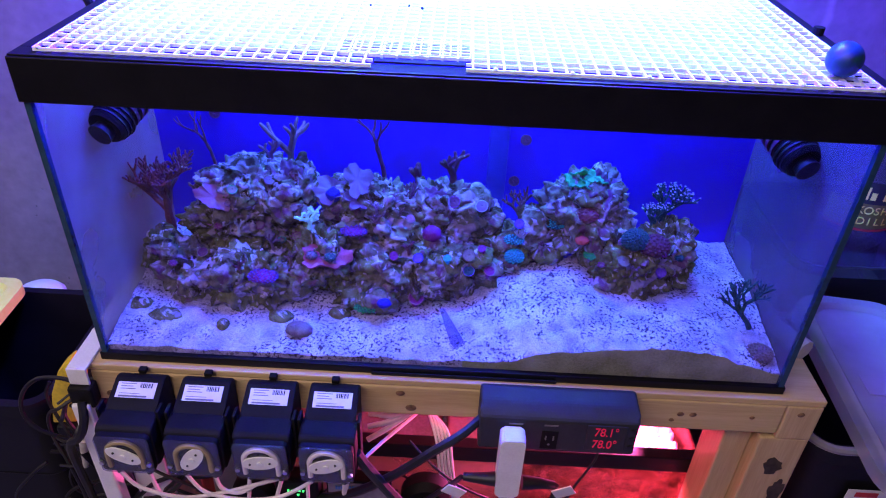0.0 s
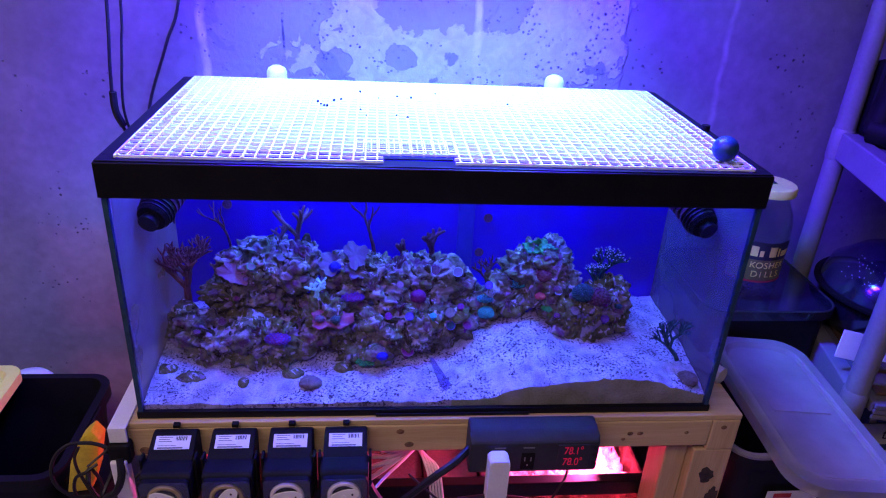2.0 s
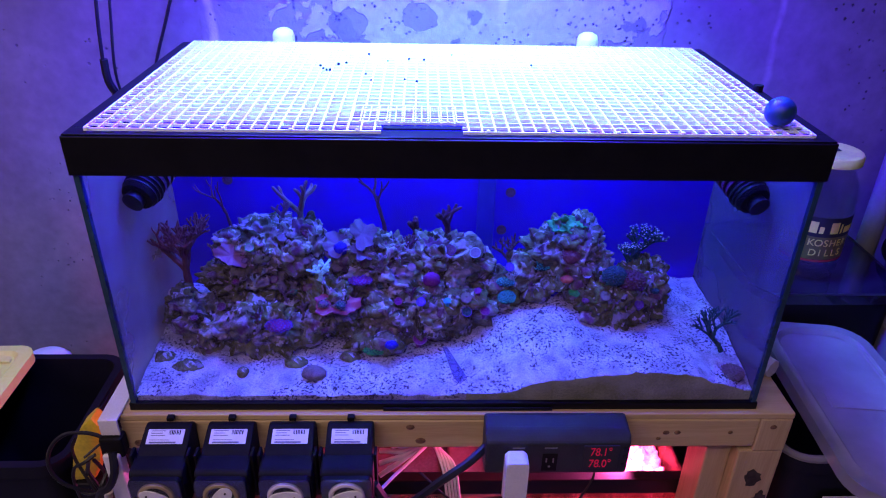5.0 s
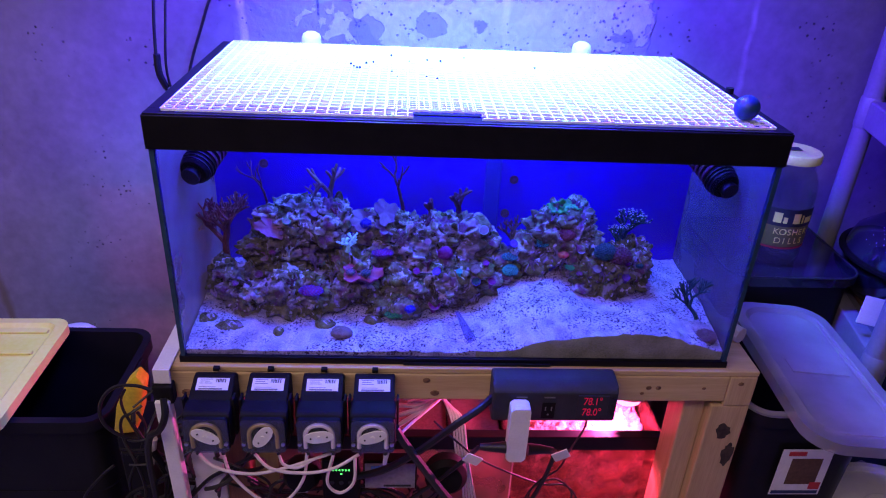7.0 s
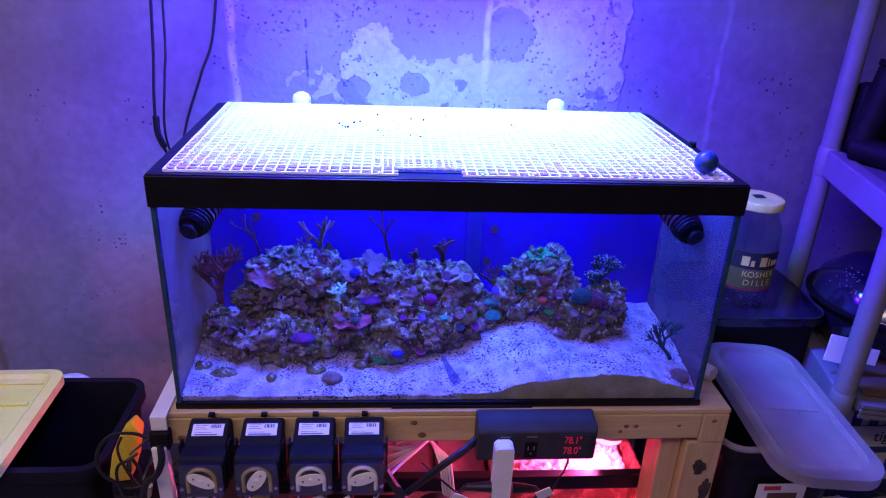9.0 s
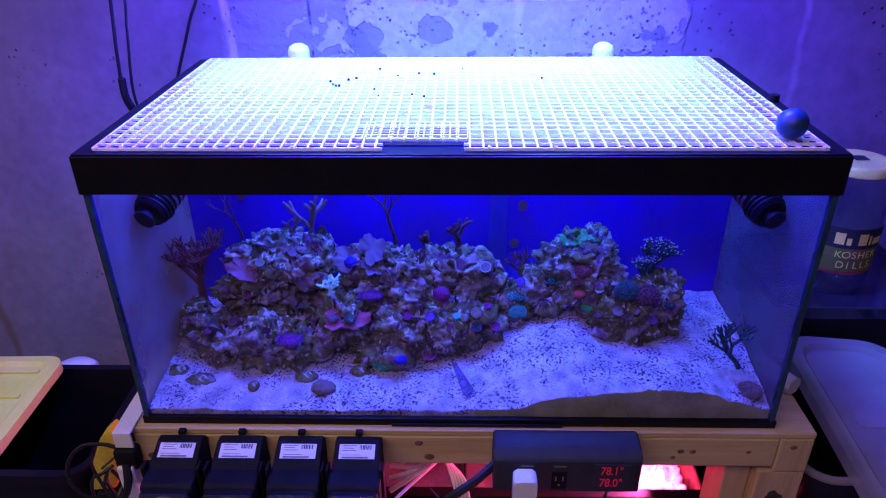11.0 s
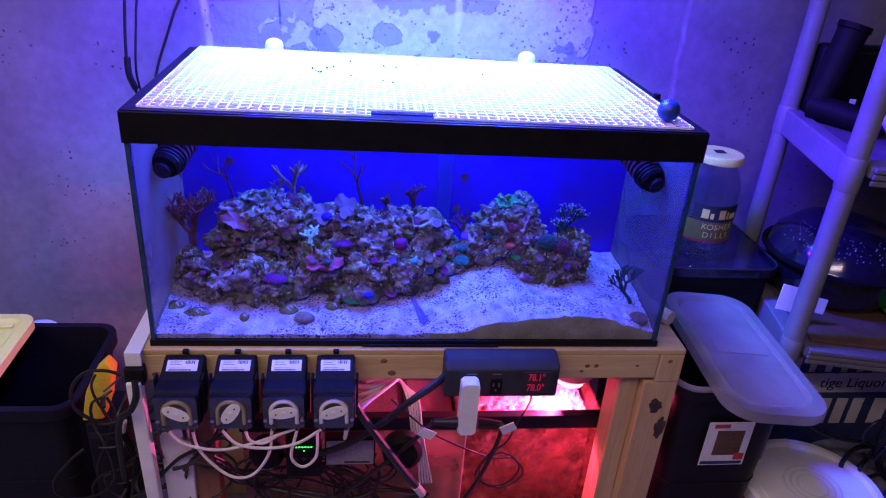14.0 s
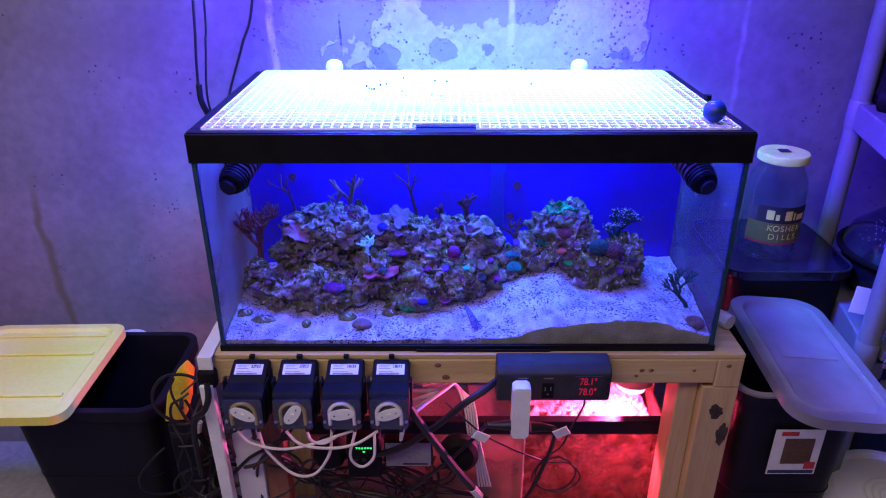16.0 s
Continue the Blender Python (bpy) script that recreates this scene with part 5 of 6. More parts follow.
def cushion(name, at, radii, material, seed, label, beads=90, bead=0.0022, bead_mat=None, foot=True):
    """A low dome covered in small polyps."""
    rnd = random.Random(seed)
    if foot:
        at = seat(at)[0] + Vector((0, -0.3, 0.5)) * radii[2]
    bm = bmesh.new()
    bmesh.ops.create_icosphere(bm, subdivisions=3, radius=1)
    for v in bm.verts:
        p = v.co.normalized()
        k = 1 + 0.16 * noise.noise(p * 2.4 + Vector((seed, 0, 0)))
        v.co = Vector((p.x * radii[0] * k, p.y * radii[1] * k, p.z * radii[2] * k))
    bmesh.ops.translate(bm, verts=bm.verts, vec=at)
    c = thing(name, at, label, "coral")
    part("body", bm, material, c, smooth=True)
    bmb = bmesh.new()
    for i in range(beads):
        t = (i + 0.5) / beads
        z = 1 - 1.35 * t
        a = i * 2.39996
        s = math.sqrt(max(0, 1 - z * z))
        p = Vector((s * math.cos(a), s * math.sin(a), z))
        q = Vector(at) + Vector((p.x * radii[0], p.y * radii[1], p.z * radii[2])) * 1.04
        bmesh.ops.create_icosphere(bmb, subdivisions=1, radius=bead * rnd.uniform(0.7, 1.3), matrix=Matrix.Translation(q))
    if beads:
        tagged(part("polyps", bmb, bead_mat or material, c, smooth=True), kind="stuff")
    else:
        bmb.free()
    if foot:
        part("foot", tube([Vector(at) + Vector((0, 0.001, -radii[2] * 0.4)), Vector(at) + Vector((0, 0.008, -radii[2] * 0.8 - 0.012))], radii[0] * 0.6, 10, r_end=radii[0] * 0.45), C_BUFF, c, smooth=True)
    return c


def disc(name, at, r, tilt, material, rim_material, label):
    """A mushroom polyp: a shallow ridged cup with a bright rim, on a plug."""
    c = thing(name, at, label, "coral", "small polyps on the rocks")
    bm = spin([(0.0, 0.001), (r * 0.25, 0.0030), (r * 0.6, 0.0026), (r * 0.92, 0.0022), (r, 0.0012), (r * 0.9, -0.001), (r * 0.5, -0.008), (r * 0.45, -0.018), (0.0, -0.018)], (0, 0, 0), 22)
    m = Matrix.Translation(at) @ Euler([radians(q) for q in tilt]).to_matrix().to_4x4()
    bmesh.ops.transform(bm, verts=bm.verts, matrix=m)
    part("cup", bm, material, c, smooth=True)
    bm = bmesh.new()
    ring = [m @ Vector((r * math.cos(2 * math.pi * i / 24), r * math.sin(2 * math.pi * i / 24), 0.0016 + 0.0010 * (i % 2))) for i in range(25)]
    tube(ring, r * 0.08, 6, bm)
    part("edge", bm, rim_material, c, smooth=True)
    return c


branching("branching_coral", (-0.233, 0.205, 0.985), 0.090, 0.75, 0.0060, C_TAN, 5, "tan staghorn coral standing on the rock", 2, 3)
branching("branching_coral", (-0.258, 0.200, 1.000), 0.045, 0.9, 0.0045, C_LAV, 8, "small lavender branching coral", 2, 3)
branching("feather_gorgonian", (-0.345, 0.215, 0.985), 0.080, 0.55, 0.0028, C_BROWN, 12, "thin dark feathery gorgonian", 3, 2)
branching("sea_fan", (-0.100, 0.235, 0.965), 0.100, 0.45, 0.0040, C_BROWN, 16, "dark brown branching gorgonian at the back", 3, 2)
branching("sea_fan", (-0.048, 0.225, 0.960), 0.058, 0.6, 0.0075, C_BROWN, 19, "short dark brown finger coral", 1, 3)
branching("sea_fan", (0.002, 0.225, 0.965), 0.060, 0.85, 0.0065, C_BROWN, 23, "squat dark brown branching coral", 2, 3)
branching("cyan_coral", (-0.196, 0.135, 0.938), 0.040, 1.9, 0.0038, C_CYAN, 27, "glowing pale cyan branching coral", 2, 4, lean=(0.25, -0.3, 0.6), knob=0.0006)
branching("leather_tree", (-0.424, 0.205, 0.880), 0.105, 0.75, 0.0075, C_RED, 31, "dull red tree-shaped soft coral", 5, 3, lean=(0.22, 0, 1), knob=0.0004)
branching("red_tuft", (-0.222, 0.185, 0.965), 0.036, 1.0, 0.0055, C_RED, 35, "dull red tufted coral on the rock", 3, 3, knob=0.001)
branching("torch_coral", (0.310, 0.195, 0.935), 0.062, 0.9, 0.0055, C_DARK, 41, "dark coral with pale dotted tips", 4, 3, tip=C_PALE)
branching("torch_coral", (0.300, 0.180, 0.925), 0.044, 0.95, 0.0042, C_DARK, 43, "greyish coral with fine pale tips", 4, 3, tip=C_PALE)
branching("corner_gorgonian", (0.425, 0.072, 0.850), 0.072, 0.65, 0.0042, C_DARK, 47, "dark green gorgonian by the glass", 4, 3, lean=(-0.45, 0.1, 1))
branching("kelp_tuft", (0.110, 0.225, 0.905), 0.058, 0.8, 0.0040, C_BROWN, 49, "brownish red seaweed tuft between the rocks", 3, 3)
branching("kelp_tuft", (-0.065, 0.190, 0.940), 0.040, 0.8, 0.0034, C_BROWN, 51, "dark red weed growing on the rock", 3, 3)
branching("weed_sprig", (0.365, 0.230, 0.860), 0.040, 0.8, 0.0020, C_DARK, 53, "small dark sprig on the sand", 3, 2)

plate("plate_coral", (-0.168, 0.170, 0.981), 0.026, 0.019, (38, 4, 0), C_LAV, 3, "lavender plate coral with a lobed edge", 3, 0.30)
plate("plate_coral", (-0.131, 0.173, 0.998), 0.018, 0.024, (46, -8, 20), C_LAV, 4, "lavender plate coral with a lobed edge", 3, 0.28)
plate("plate_coral", (-0.131, 0.165, 0.970), 0.022, 0.018, (34, 12, 60), C_LAV, 6, "lavender plate coral with a lobed edge", 4, 0.22)
plate("pink_coral", (-0.170, 0.110, 0.908), 0.034, 0.021, (22, 4, 10), C_PINK, 7, "salmon pink plate coral over the rock", 3, 0.13)
plate("rose_coral", (-0.331, 0.150, 0.972), 0.026, 0.016, (42, 24, -12), C_ROSE, 9, "rose pink encrusting coral with dark dots", 3, 0.15)
for k, (dx, dy, dz, s) in enumerate(((0, 0, 0, 0.024), (0.016, 0.004, 0.006, 0.020), (-0.018, 0.002, -0.004, 0.019), (0.004, -0.008, -0.005, 0.020), (0.024, -0.003, -0.002, 0.014), (-0.006, 0.010, 0.008, 0.018))):
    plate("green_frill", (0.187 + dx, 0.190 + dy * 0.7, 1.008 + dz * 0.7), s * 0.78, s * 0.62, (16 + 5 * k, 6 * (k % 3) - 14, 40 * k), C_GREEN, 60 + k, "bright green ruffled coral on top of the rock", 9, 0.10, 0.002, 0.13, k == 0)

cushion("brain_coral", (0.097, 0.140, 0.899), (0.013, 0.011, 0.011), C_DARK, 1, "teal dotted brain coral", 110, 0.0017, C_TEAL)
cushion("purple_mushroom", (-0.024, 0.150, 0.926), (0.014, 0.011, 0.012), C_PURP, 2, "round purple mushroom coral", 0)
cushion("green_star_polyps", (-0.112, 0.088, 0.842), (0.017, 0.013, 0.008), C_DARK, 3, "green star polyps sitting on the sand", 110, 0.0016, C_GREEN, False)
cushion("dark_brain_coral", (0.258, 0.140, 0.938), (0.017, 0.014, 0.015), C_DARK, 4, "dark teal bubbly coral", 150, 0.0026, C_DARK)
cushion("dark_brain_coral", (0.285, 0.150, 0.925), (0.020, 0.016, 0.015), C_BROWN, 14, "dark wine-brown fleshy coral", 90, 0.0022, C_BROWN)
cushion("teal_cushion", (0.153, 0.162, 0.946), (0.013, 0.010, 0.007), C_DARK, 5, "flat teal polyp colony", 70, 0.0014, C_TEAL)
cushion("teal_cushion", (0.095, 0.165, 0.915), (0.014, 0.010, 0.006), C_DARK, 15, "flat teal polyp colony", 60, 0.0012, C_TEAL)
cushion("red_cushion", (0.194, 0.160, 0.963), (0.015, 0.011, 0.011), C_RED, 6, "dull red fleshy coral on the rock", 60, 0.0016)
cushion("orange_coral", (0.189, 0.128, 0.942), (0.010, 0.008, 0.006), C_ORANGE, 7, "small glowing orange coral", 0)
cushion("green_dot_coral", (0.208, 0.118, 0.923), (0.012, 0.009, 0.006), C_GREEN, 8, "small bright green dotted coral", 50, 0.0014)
cushion("anemone", (0.430, 0.034, 0.838), (0.017, 0.015, 0.011), C_BUFF, 9, "buff tube anemone on the sand by the glass", 120, 0.0018, C_BUFF, False)
cushion("sea_snail", (-0.201, 0.048, 0.826), (0.019, 0.013, 0.011), C_BUFF, 10, "round brown snail shell on the sand", 0, foot=False)
cushion("blue_mushroom", (-0.165, 0.180, 0.965), (0.011, 0.010, 0.011), C_BLUE, 11, "deep blue mushroom coral", 0)
cushion("blue_mushroom", (-0.085, 0.088, 0.850), (0.010, 0.008, 0.006), C_BLUE, 12, "deep blue mushroom coral", 0)
cushion("violet_cushion", (-0.135, 0.140, 0.932), (0.018, 0.012, 0.006), C_PURP, 13, "violet polyp mat on the rock", 80, 0.0016, C_VIO)
cushion("violet_cushion", (-0.256, 0.092, 0.880), (0.020, 0.014, 0.007), C_PURP, 16, "violet polyp mat on the rock", 80, 0.0016, C_VIO)

random.seed(21)
for at, r, a, b in (((-0.042, 0.082, 0.858), 0.015, C_PURP, C_ROSE), ((0.031, 0.122, 0.885), 0.011, C_DARK, C_VIO), ((0.060, 0.124, 0.884), 0.011, C_PURP, C_ROSE), ((0.030, 0.120, 0.912), 0.012, C_BUFF, C_TAN), ((-0.040, 0.120, 0.905), 0.010, C_VIO, C_BLUE), ((0.000, 0.116, 0.908), 0.008, C_TEAL, C_TEAL), ((0.006, 0.192, 0.955), 0.012, C_BROWN, C_PURP), ((0.045, 0.185, 0.955), 0.012, C_LAV, C_PALE), ((0.048, 0.130, 0.918), 0.008, C_PURP, C_PURP), ((0.100, 0.175, 0.935), 0.010, C_VIO, C_BLUE), ((-0.075, 0.130, 0.900), 0.009, C_PURP, C_RED), ((0.220, 0.150, 0.935), 0.009, C_BUFF, C_PALE), ((0.300, 0.120, 0.900), 0.010, C_VIO, C_VIO), ((-0.055, 0.165, 0.940), 0.009, C_ROSE, C_LAV), ((-0.255, 0.165, 0.990), 0.010, C_LAV, C_TAN), ((-0.300, 0.160, 0.975), 0.010, C_BUFF, C_GREEN), ((0.175, 0.150, 0.905), 0.010, C_BLUE, C_VIO)):
    disc("mushroom_polyp", seat(at)[0] + Vector((0, -0.004, 0.006)), r * 0.7, (random.uniform(20, 50), random.uniform(-15, 15), 0), a, b, "small mushroom polyp with a pale rim")
frag = random.Random(31)
SMALL = (C_PURP, C_DARK, C_BUFF, C_LAV, C_BROWN, C_BUFF, C_TAN, C_DARK, C_BUFF, C_TAN)
for k in range(56):
    p = Vector((frag.uniform(-0.40, 0.34), 0.14, frag.uniform(0.85, 0.985)))
    way = Vector((0, 0.87, -0.49)).normalized()
    hit, normal, _, _ = REEF.ray_cast(p - way * 0.22, way)
    if hit is None or hit.z < 0.852 or normal.z < -0.1:
        continue
    r = frag.uniform(0.0045, 0.0085)
    if k % 3 == 0:
        cushion("frag_coral", hit + normal * 0.001, (r, r * 0.9, r * 0.7), frag.choice(SMALL), 200 + k, "small frag coral glued on the rock", 26, 0.0011, frag.choice(SMALL + (C_TEAL,)))
    elif k % 6 == 1:
        disc("mushroom_polyp", hit + normal * 0.003, r, (frag.uniform(15, 50), frag.uniform(-25, 25), 0), frag.choice(SMALL), frag.choice(SMALL), "small mushroom polyp with a pale rim")
    else:
        branching("coral_sprig", hit - normal * 0.002, frag.uniform(0.018, 0.032), 0.9, 0.0026, frag.choice((C_TAN, C_LAV, C_BROWN, C_ROSE, C_PALE)), 300 + k, "stubby coral sprig growing on the rock", 2, 3)
for at in ((0.098, 0.284, 0.950), (0.110, 0.286, 1.02), (-0.36, 0.284, 1.04), (-0.385, 0.286, 1.075)):
    disc("wall_polyp", at, 0.008, (80, 0, 0), C_BROWN, C_BROWN, "brownish polyp stuck to the back panel")

# powerheads on the end panes
def powerhead(side):
    x = side * 0.435
    p = thing("powerhead", (x, 0.13, 1.09), "dark ribbed powerhead pump on the end pane", "pump", "powerheads in the tank")
    a, b = Vector((x - side * 0.030, 0.205, 1.128)), Vector((x - side * 0.002, 0.100, 1.092))
    d = b - a
    part("motor", tube([a, a + d * 0.78], 0.0225, 18), BLACK, p, smooth=True)
    for k in range(7):
        q = a + d * (0.08 + 0.10 * k)
        part("rib", tube([q, q + d * 0.045], 0.0255, 18), C_BROWN, p, smooth=True)
    part("cage", tube([a + d * 0.781, a + d * 0.95, b], 0.0265, 18, r_end=0.022), BLACK, p, smooth=True)
    part("nozzle", tube([b, b + d.normalized() * 0.012], 0.013, 16, r_end=0.015), RUBBER, p, smooth=True)
    up = Vector((-side * 0.012, 0.0, 0.018))
    part("cord_gland", tube([a + up + d * 0.1, a + up + d * 0.75], 0.012, 12, r_end=0.009), BLACK, p, smooth=True)
    for k in range(3):
        q = a + d * (0.80 + 0.055 * k)
        part("cage_ring", tube([q, q + d * 0.022], 0.0280 - 0.0012 * k, 18), RUBBER, p, smooth=True)
    part("magnet", box(min(x + side * 0.012, x + side * 0.0205), max(x + side * 0.012, x + side * 0.0205), 0.15, 0.19, 1.10, 1.14, 0.003), BLACK, p)


powerhead(-1)
powerhead(1)
# a piece of filter foam and an acrylic scrap leaning in the sand
m = pose(0.012, 0.042, 0.836, 42, 0, 32)
bm = prism([(-0.004, 0.040), (0.002, 0.038), (0.012, -0.010), (0.016, -0.034), (0.002, -0.030), (-0.007, -0.010)], "z", -0.0012, 0.0012, 0.0005)
bmesh.ops.transform(bm, verts=bm.verts, matrix=m)
solid("acrylic_scrap", bm, pane_mat("violet_acrylic", (0.7, 0.68, 0.9), 0.08, 0.3, (0.4, 0.35, 0.55), 40), "clear violet acrylic strip stuck in the sand", "scrap")

# ---------------------------------------------------------------- cords, boxes and clutter under the stand
def cord(pts, r=0.0035, label="black power cord hanging under the stand", material=RUBBER, group="power cords", name="loose_cable", cat="cord"):
    return hose(name, pts, r, material, label, cat, group, 7, 7)


cord([(0.058, -0.035, 0.760), (0.030, -0.060, 0.752), (-0.005, -0.075, 0.735), (-0.060, -0.075, 0.680), (-0.120, -0.07, 0.630), (-0.180, -0.05, 0.590), (-0.26, -0.02, 0.560)], 0.0065, "thick black cord from the controller", name="controller_cord")
cord([(0.220, -0.040, 0.722), (0.216, -0.050, 0.705), (0.195, -0.06, 0.665), (0.180, -0.06, 0.620), (0.15, -0.055, 0.585), (0.13, -0.05, 0.53), (0.16, -0.05, 0.500), (0.20, -0.05, 0.51), (0.215, -0.05, 0.55), (0.18, -0.05, 0.585), (0.14, -0.05, 0.56), (0.145, -0.05, 0.51), (0.19, -0.05, 0.495), (0.225, -0.05, 0.53), (0.20, -0.05, 0.57), (0.15, -0.05, 0.575), (0.05, -0.06, 0.635), (0.0, -0.06, 0.68), (-0.04, -0.03, 0.70)], 0.0018, "thin black probe cord wound in a coil", name="probe_cord")
cord([(0.165, -0.07, 0.672), (0.162, -0.07, 0.64), (0.152, -0.06, 0.58), (0.130, -0.05, 0.50), (0.10, -0.04, 0.42), (0.08, -0.03, 0.30), (0.06, 0.0, 0.10)], 0.004)
cord([(0.035, -0.07, 0.680), (0.02, -0.07, 0.66), (0.005, -0.06, 0.63), (-0.03, -0.05, 0.58), (-0.08, -0.04, 0.52), (-0.13, -0.03, 0.45), (-0.16, 0.0, 0.30)], 0.004)
hose("siphon_hose", [(-0.106, -0.085, 0.735), (-0.090, -0.083, 0.700), (-0.049, -0.078, 0.626), (-0.015, -0.074, 0.567), (0.012, -0.070, 0.524)], 0.0075, GREY_PL, "dull blue-grey hose with a pink end", "hose")
hose("siphon_end", [(0.0125, -0.0699, 0.523), (0.020, -0.068, 0.510), (0.027, -0.066, 0.498)], 0.0085, TUBING, "soft pink hose end", "hose")
for k in range(5):
    hose("air_line", [(-0.085 + 0.012 * k, 0.02 + 0.01 * k, 0.700), (-0.03 + 0.006 * k, 0.05, 0.690 - 0.006 * k), (-0.005 + 0.005 * k, 0.02, 0.66), (0.005 + 0.005 * k, 0.0, 0.60), (0.018 + 0.004 * k, 0.0, 0.55), (0.03 + 0.006 * k, 0.01, 0.45)], 0.0022, WHITE_PL, "thin white air line under the stand", "tube", "air lines")
for k in range(4):
    hose("pink_line", [(-0.105, 0.01 + 0.015 * k, 0.650 + 0.012 * k), (-0.06, 0.03, 0.672 + 0.008 * k), (0.0, 0.08, 0.690 + 0.004 * k), (0.05, 0.12, 0.70)], 0.0042, TUBING, "milky tube crossing under the stand", "tube", "milky tubes")


def puck(at, r, label):
    t = thing("power_adapter", at, label, "adapter", "power adapters")
    bm = spin([(0.0, 0.022), (r * 0.75, 0.020), (r, 0.010), (r, -0.012), (0.0, -0.014)], (0, 0, 0), 28)
    bmesh.ops.transform(bm, verts=bm.verts, matrix=Matrix.Translation(at) @ Matrix.Rotation(radians(80), 4, "X"))
    part("case", bm, BLACK, t, smooth=True)
    bm = box(-0.012, 0.012, -0.002, 0.002, 0.0, 0.0006)
    bmesh.ops.transform(bm, verts=bm.verts, matrix=Matrix.Translation(Vector(at) + Vector((0, -0.0228, -r * 0.62))) @ Matrix.Rotation(radians(90), 4, "X"))
    part("mark", bm, INK_GREY, t)
    return t


puck((-0.014, -0.030, 0.577), 0.038, "round glossy black power adapter")
puck((-0.268, -0.035, 0.582), 0.032, "round black power adapter below the pumps")
wifi = thing("pump_controller", (-0.172, -0.04, 0.55), "black pump controller with a row of green lights", "controller")
part("case", box(-0.231, -0.166, -0.058, -0.030, 0.538, 0.636, 0.005), BLACK, wifi)
for k in range(6):
    part("led", box(-0.2125 + 0.0054 * k, -0.2098 + 0.0054 * k, -0.0592, -0.0582, 0.6125, 0.6155), GREEN_GLOW, wifi)
part("led", box(-0.199, -0.196, -0.0592, -0.0582, 0.604, 0.6065), GREEN_GLOW, wifi)
for k in range(3):
    part("button", tube([(-0.214 + 0.016 * k, -0.0598, 0.585), (-0.214 + 0.016 * k, -0.0582, 0.585)], 0.004, 12), GREY_PL, wifi)
dose = thing("dosing_controller", (-0.09, -0.02, 0.58), "flat grey dosing controller box with blue terminals", "controller")
part("case", box(-0.1615, -0.066, -0.035, -0.012, 0.545, 0.611, 0.003), BLACK, dose)
part("face", box(-0.1585, -0.069, -0.0368, -0.0352, 0.549, 0.607, 0.0005), mat("aged_grey_face", (0.28, 0.26, 0.27), 0.5), dose)
for k in range(8):
    part("terminal", box(-0.147 + 0.004 * k, -0.144 + 0.004 * k, -0.039, -0.0369, 0.596, 0.602), mat("blue_terminal", (0.05, 0.2, 0.6), 0.4) if k == 0 else bpy.data.materials["blue_terminal"], dose)
part("caption", box(-0.125, -0.076, -0.0374, -0.0369, 0.553, 0.557), INK, dose)


def tangle(x0, x1, z0, z1, y, n, seed, r=0.003, name="tangled_cable"):
    """Cords that wander, hang and loop in a heap."""
    rnd = random.Random(seed)
    for k in range(n):
        p = Vector((rnd.uniform(x0, x1), y + rnd.uniform(-0.02, 0.03), rnd.uniform((z0 + z1) / 2, z1)))
        a = rnd.uniform(0, 6.28)
        bend, depth = rnd.uniform(-0.3, 0.3), rnd.uniform(-0.02, 0.03)
        pts = [p.copy()]
        for i in range(rnd.randint(16, 30)):
            bend = 0.9 * bend + rnd.uniform(-0.14, 0.14)
            home = math.atan2((z0 + z1) / 2 - p.z, (x0 + x1) / 2 - p.x)
            out = max(abs(p.x - (x0 + x1) / 2) / (x1 - x0), abs(p.z - (z0 + z1) / 2) / (z1 - z0)) * 2
            a += bend + (0.55 * math.sin(home - a) if out > 0.85 else 0.0)
            p = p + Vector((math.cos(a) * 0.020, 0.0, math.sin(a) * 0.020))
            p.y = y + depth + 0.015 * math.sin(i * 0.5 + k)
            pts.append(p.copy())
        hose(name, pts, r * rnd.uniform(0.6, 1.3), RUBBER, "black cord coiled in a loose tangle", "cord", "tangled cords", 6, 5)


tangle(-0.30, -0.06, 0.38, 0.55, -0.005, 12, 5, 0.0028)
tangle(-0.465, -0.405, 0.44, 0.66, -0.035, 5, 6, 0.0032)
tangle(-0.585, -0.515, 0.42, 0.74, 0.03, 7, 7, 0.0030)
tangle(-0.585, -0.50, 0.30, 0.50, 0.02, 5, 8, 0.0035)
hang = random.Random(40)
for k in range(5):
    z = 0.56 - 0.02 * k
    cord([(-0.37, -0.02 + 0.01 * k, z), (-0.30 + hang.uniform(-0.03, 0.03), 0.0, z - hang.uniform(0.02, 0.07)), (-0.17 + hang.uniform(-0.04, 0.04), -0.015, z - hang.uniform(-0.03, 0.06)), (-0.05, 0.005 * k, 0.46 - hang.uniform(0, 0.12)), (0.05, 0.01, 0.42)], hang.uniform(0.002, 0.0042))

# white power strip over the stand's edge and panel below it
strip = thing("power_strip", (-0.49, 0.03, 0.50), "white metal bracket strip hooked over the stand", "strip")
part("top_arm", box(-0.500, -0.473, -0.022, 0.200, ZT + 0.0005, ZT + 0.004, 0.001), WHITE_PL, strip)
part("front_drop", box(-0.500, -0.473, -0.026, -0.0222, 0.772, ZT + 0.004, 0.001), WHITE_PL, strip)
bm = box(-0.0125, 0.0125, -0.010, 0.010, -0.25, 0.25, 0.003)
bmesh.ops.transform(bm, verts=bm.verts, matrix=pose(-0.4835, -0.030, 0.495, 0, -1, 0))
part("rail", bm, WHITE_PL, strip)
part("block", box(-0.503, -0.470, -0.034, -0.012, 0.735, 0.771, 0.004), BLACK, strip)
solid("side_board", box(-0.470, -0.4155, 0.000, 0.009, 0.05, 0.63, 0.002), WHITE_PL, "white painted panel beside the stand leg", "panel")
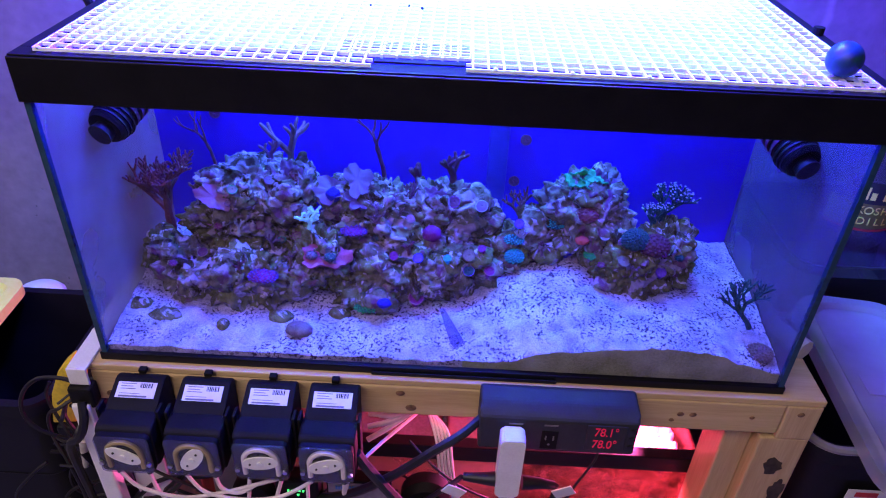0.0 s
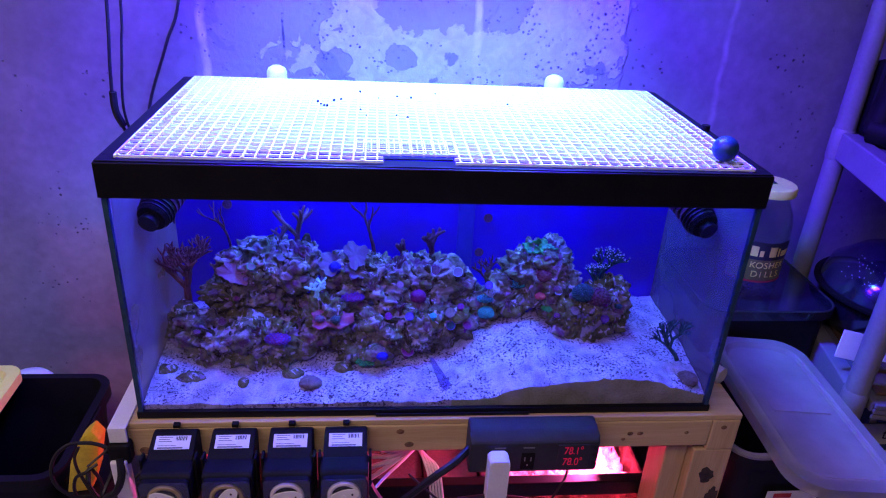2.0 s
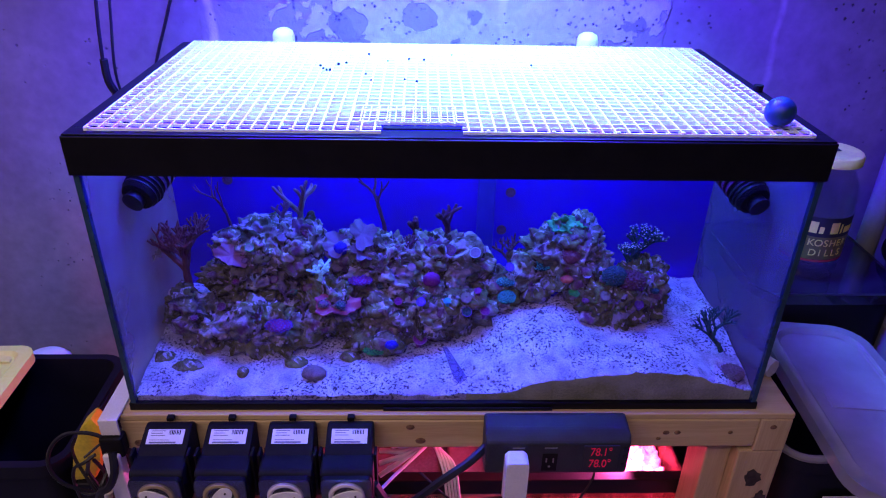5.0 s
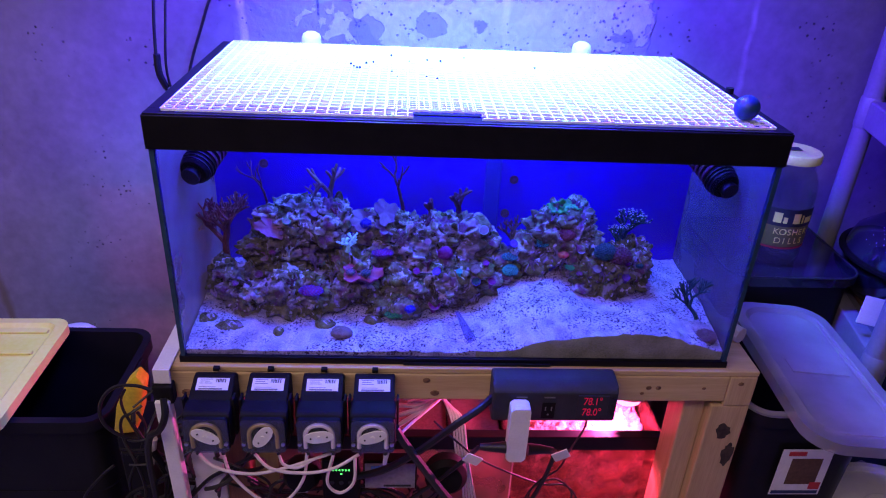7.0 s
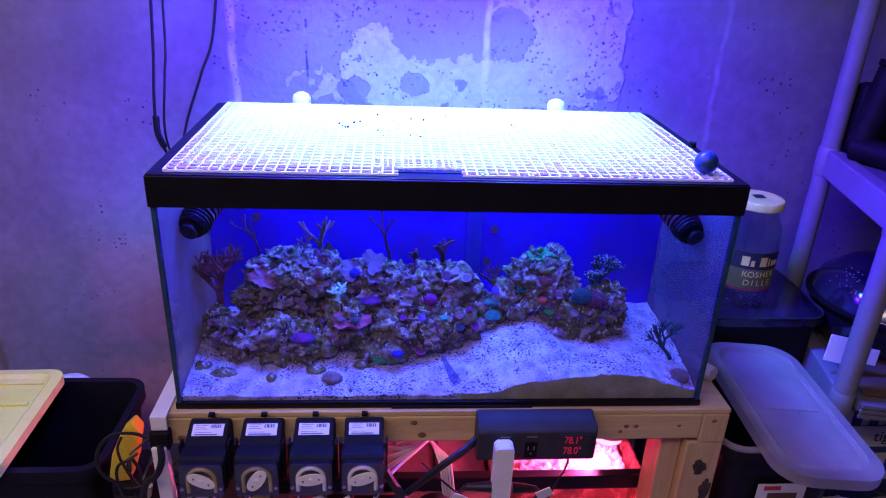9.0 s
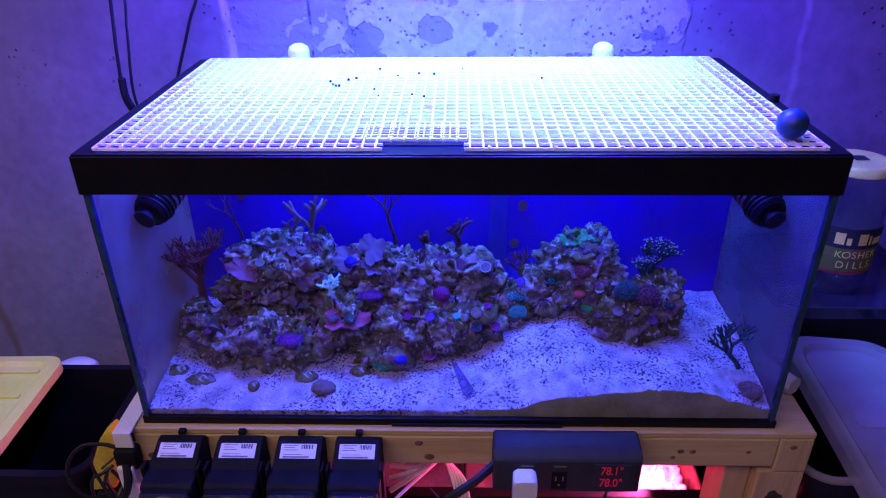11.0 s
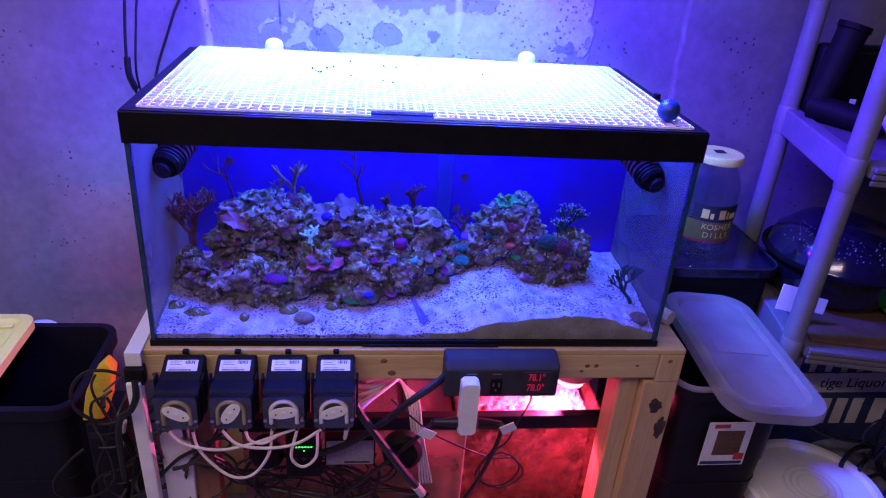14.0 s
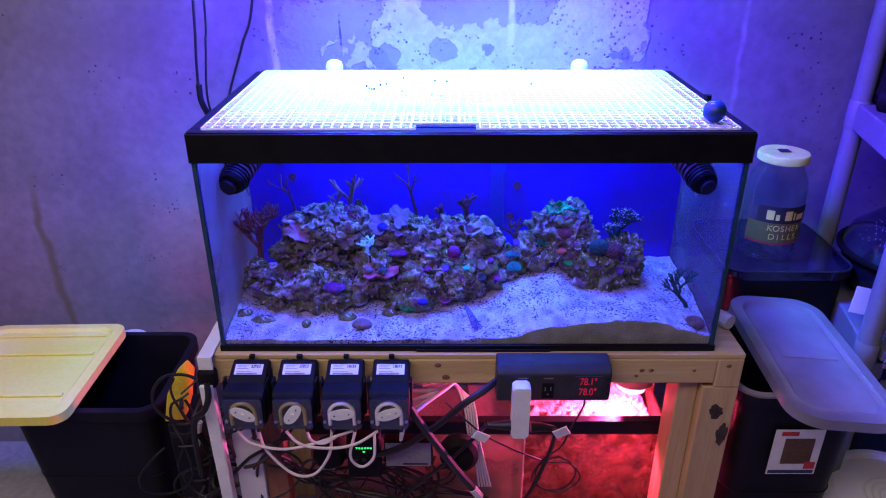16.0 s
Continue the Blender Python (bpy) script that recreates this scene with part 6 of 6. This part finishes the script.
cord([(-0.485, -0.036, 0.750), (-0.482, -0.050, 0.725), (-0.492, -0.055, 0.70), (-0.512, -0.05, 0.680), (-0.53, -0.03, 0.62), (-0.54, -0.01, 0.5)], 0.006, "thick black plug cord on the power strip")
for x, z, s in ((-0.535, 0.60, 10), (-0.525, 0.575, -20), (-0.515, 0.53, 15)):
    bm = tube([(0, 0, 0.03), (0, 0, 0.0), (0, 0, -0.032)], 0.007, 12, r_end=0.0045)
    bmesh.ops.transform(bm, verts=bm.verts, matrix=pose(x, 0.0, z, 0, s, 0))
    solid("cord_connector", bm, mat("cream_connector", (0.55, 0.52, 0.45), 0.5) if z == 0.60 else BLACK, "cord connector hanging by the power strip", "connector", "cord connectors", smooth=True)

bm = prism([(-0.648, 0.546), (-0.605, 0.552), (-0.588, 0.600), (-0.572, 0.668), (-0.585, 0.690), (-0.607, 0.668), (-0.632, 0.615)], "y", 0.098, 0.130, 0.004)
solid("yellow_bag", bm, YELLOW_BAG, "folded yellow plastic bag behind the cords", "bag", smooth=True)
# added prop: carries the bag, its black stands in for the shade underneath
solid("bag_prop", box(-0.640, -0.585, 0.090, 0.20, 0.0, 0.5455, 0.004), BLACK_TOTE, "dark box added to prop the bag and fill the dark below", "box")

# cables coming down to the tank's back left corner
for pts, r in (
    ([(-0.510, 0.350, 1.80), (-0.536, 0.350, 1.387), (-0.549, 0.350, 1.252), (-0.551, 0.352, 1.184), (-0.540, 0.38, 1.12), (-0.525, 0.45, 1.02), (-0.51, 0.51, 0.82)], 0.0030),
    ([(-0.498, 0.355, 1.80), (-0.516, 0.355, 1.387), (-0.526, 0.355, 1.294), (-0.538, 0.356, 1.184), (-0.530, 0.39, 1.10), (-0.515, 0.46, 1.00), (-0.50, 0.52, 0.82)], 0.0024),
    ([(-0.440, 0.650, 1.80), (-0.492, 0.640, 1.37), (-0.530, 0.63, 1.25), (-0.574, 0.62, 1.13), (-0.580, 0.60, 1.05), (-0.54, 0.57, 0.92), (-0.49, 0.54, 0.82)], 0.0032),
):
    hose("lamp_cable", pts, r, RUBBER, "black lamp cable hanging down the wall", "cable", "lamp cables")
hose("cable_joint", [(-0.5502, 0.350, 1.218), (-0.5508, 0.352, 1.184), (-0.546, 0.364, 1.155)], 0.0065, RUBBER, "thick black joint in a lamp cable", "joint")

# pipe stub and clutter by the right end of the stand
hose("pipe_stub", [(0.488, 0.125, 0.8125), (0.503, 0.100, 0.8125), (0.518, 0.075, 0.8125)], 0.0155, CARD, "short cream pipe lying on the stand top", "pipe")
bm = bmesh.new()
bmesh.ops.create_grid(bm, x_segments=50, y_segments=40, size=0.5)
for v in bm.verts:
    v.co = Vector((v.co.x * 0.5, v.co.y * 0.34, 0.03 * noise.noise(v.co * 7) + 0.016 * noise.noise(v.co * 17)))
bmesh.ops.solidify(bm, geom=bm.faces, thickness=0.0012)
bmesh.ops.translate(bm, verts=bm.verts, vec=(1.25, 0.08, 0.32))
solid("plastic_sheet", bm, pane_mat("crumpled_film", (0.8, 0.8, 0.85), 0.2, 0.5, (0.45, 0.45, 0.55), 20), "crumpled clear plastic sheet over a carton", "sheet", smooth=True)
solid("low_carton", box(1.02, 1.50, -0.08, 0.235, 0.0, 0.285, 0.005), BROWN, "brown carton under the plastic sheet", "carton")
tangle(1.08, 1.30, 0.36, 0.42, 0.09, 6, 19, 0.005, "extension_cord")
cord([(0.93, 0.20, 0.50), (1.0, 0.14, 0.455), (1.10, 0.12, 0.44), (1.22, 0.10, 0.45), (1.35, 0.12, 0.47)], 0.005)
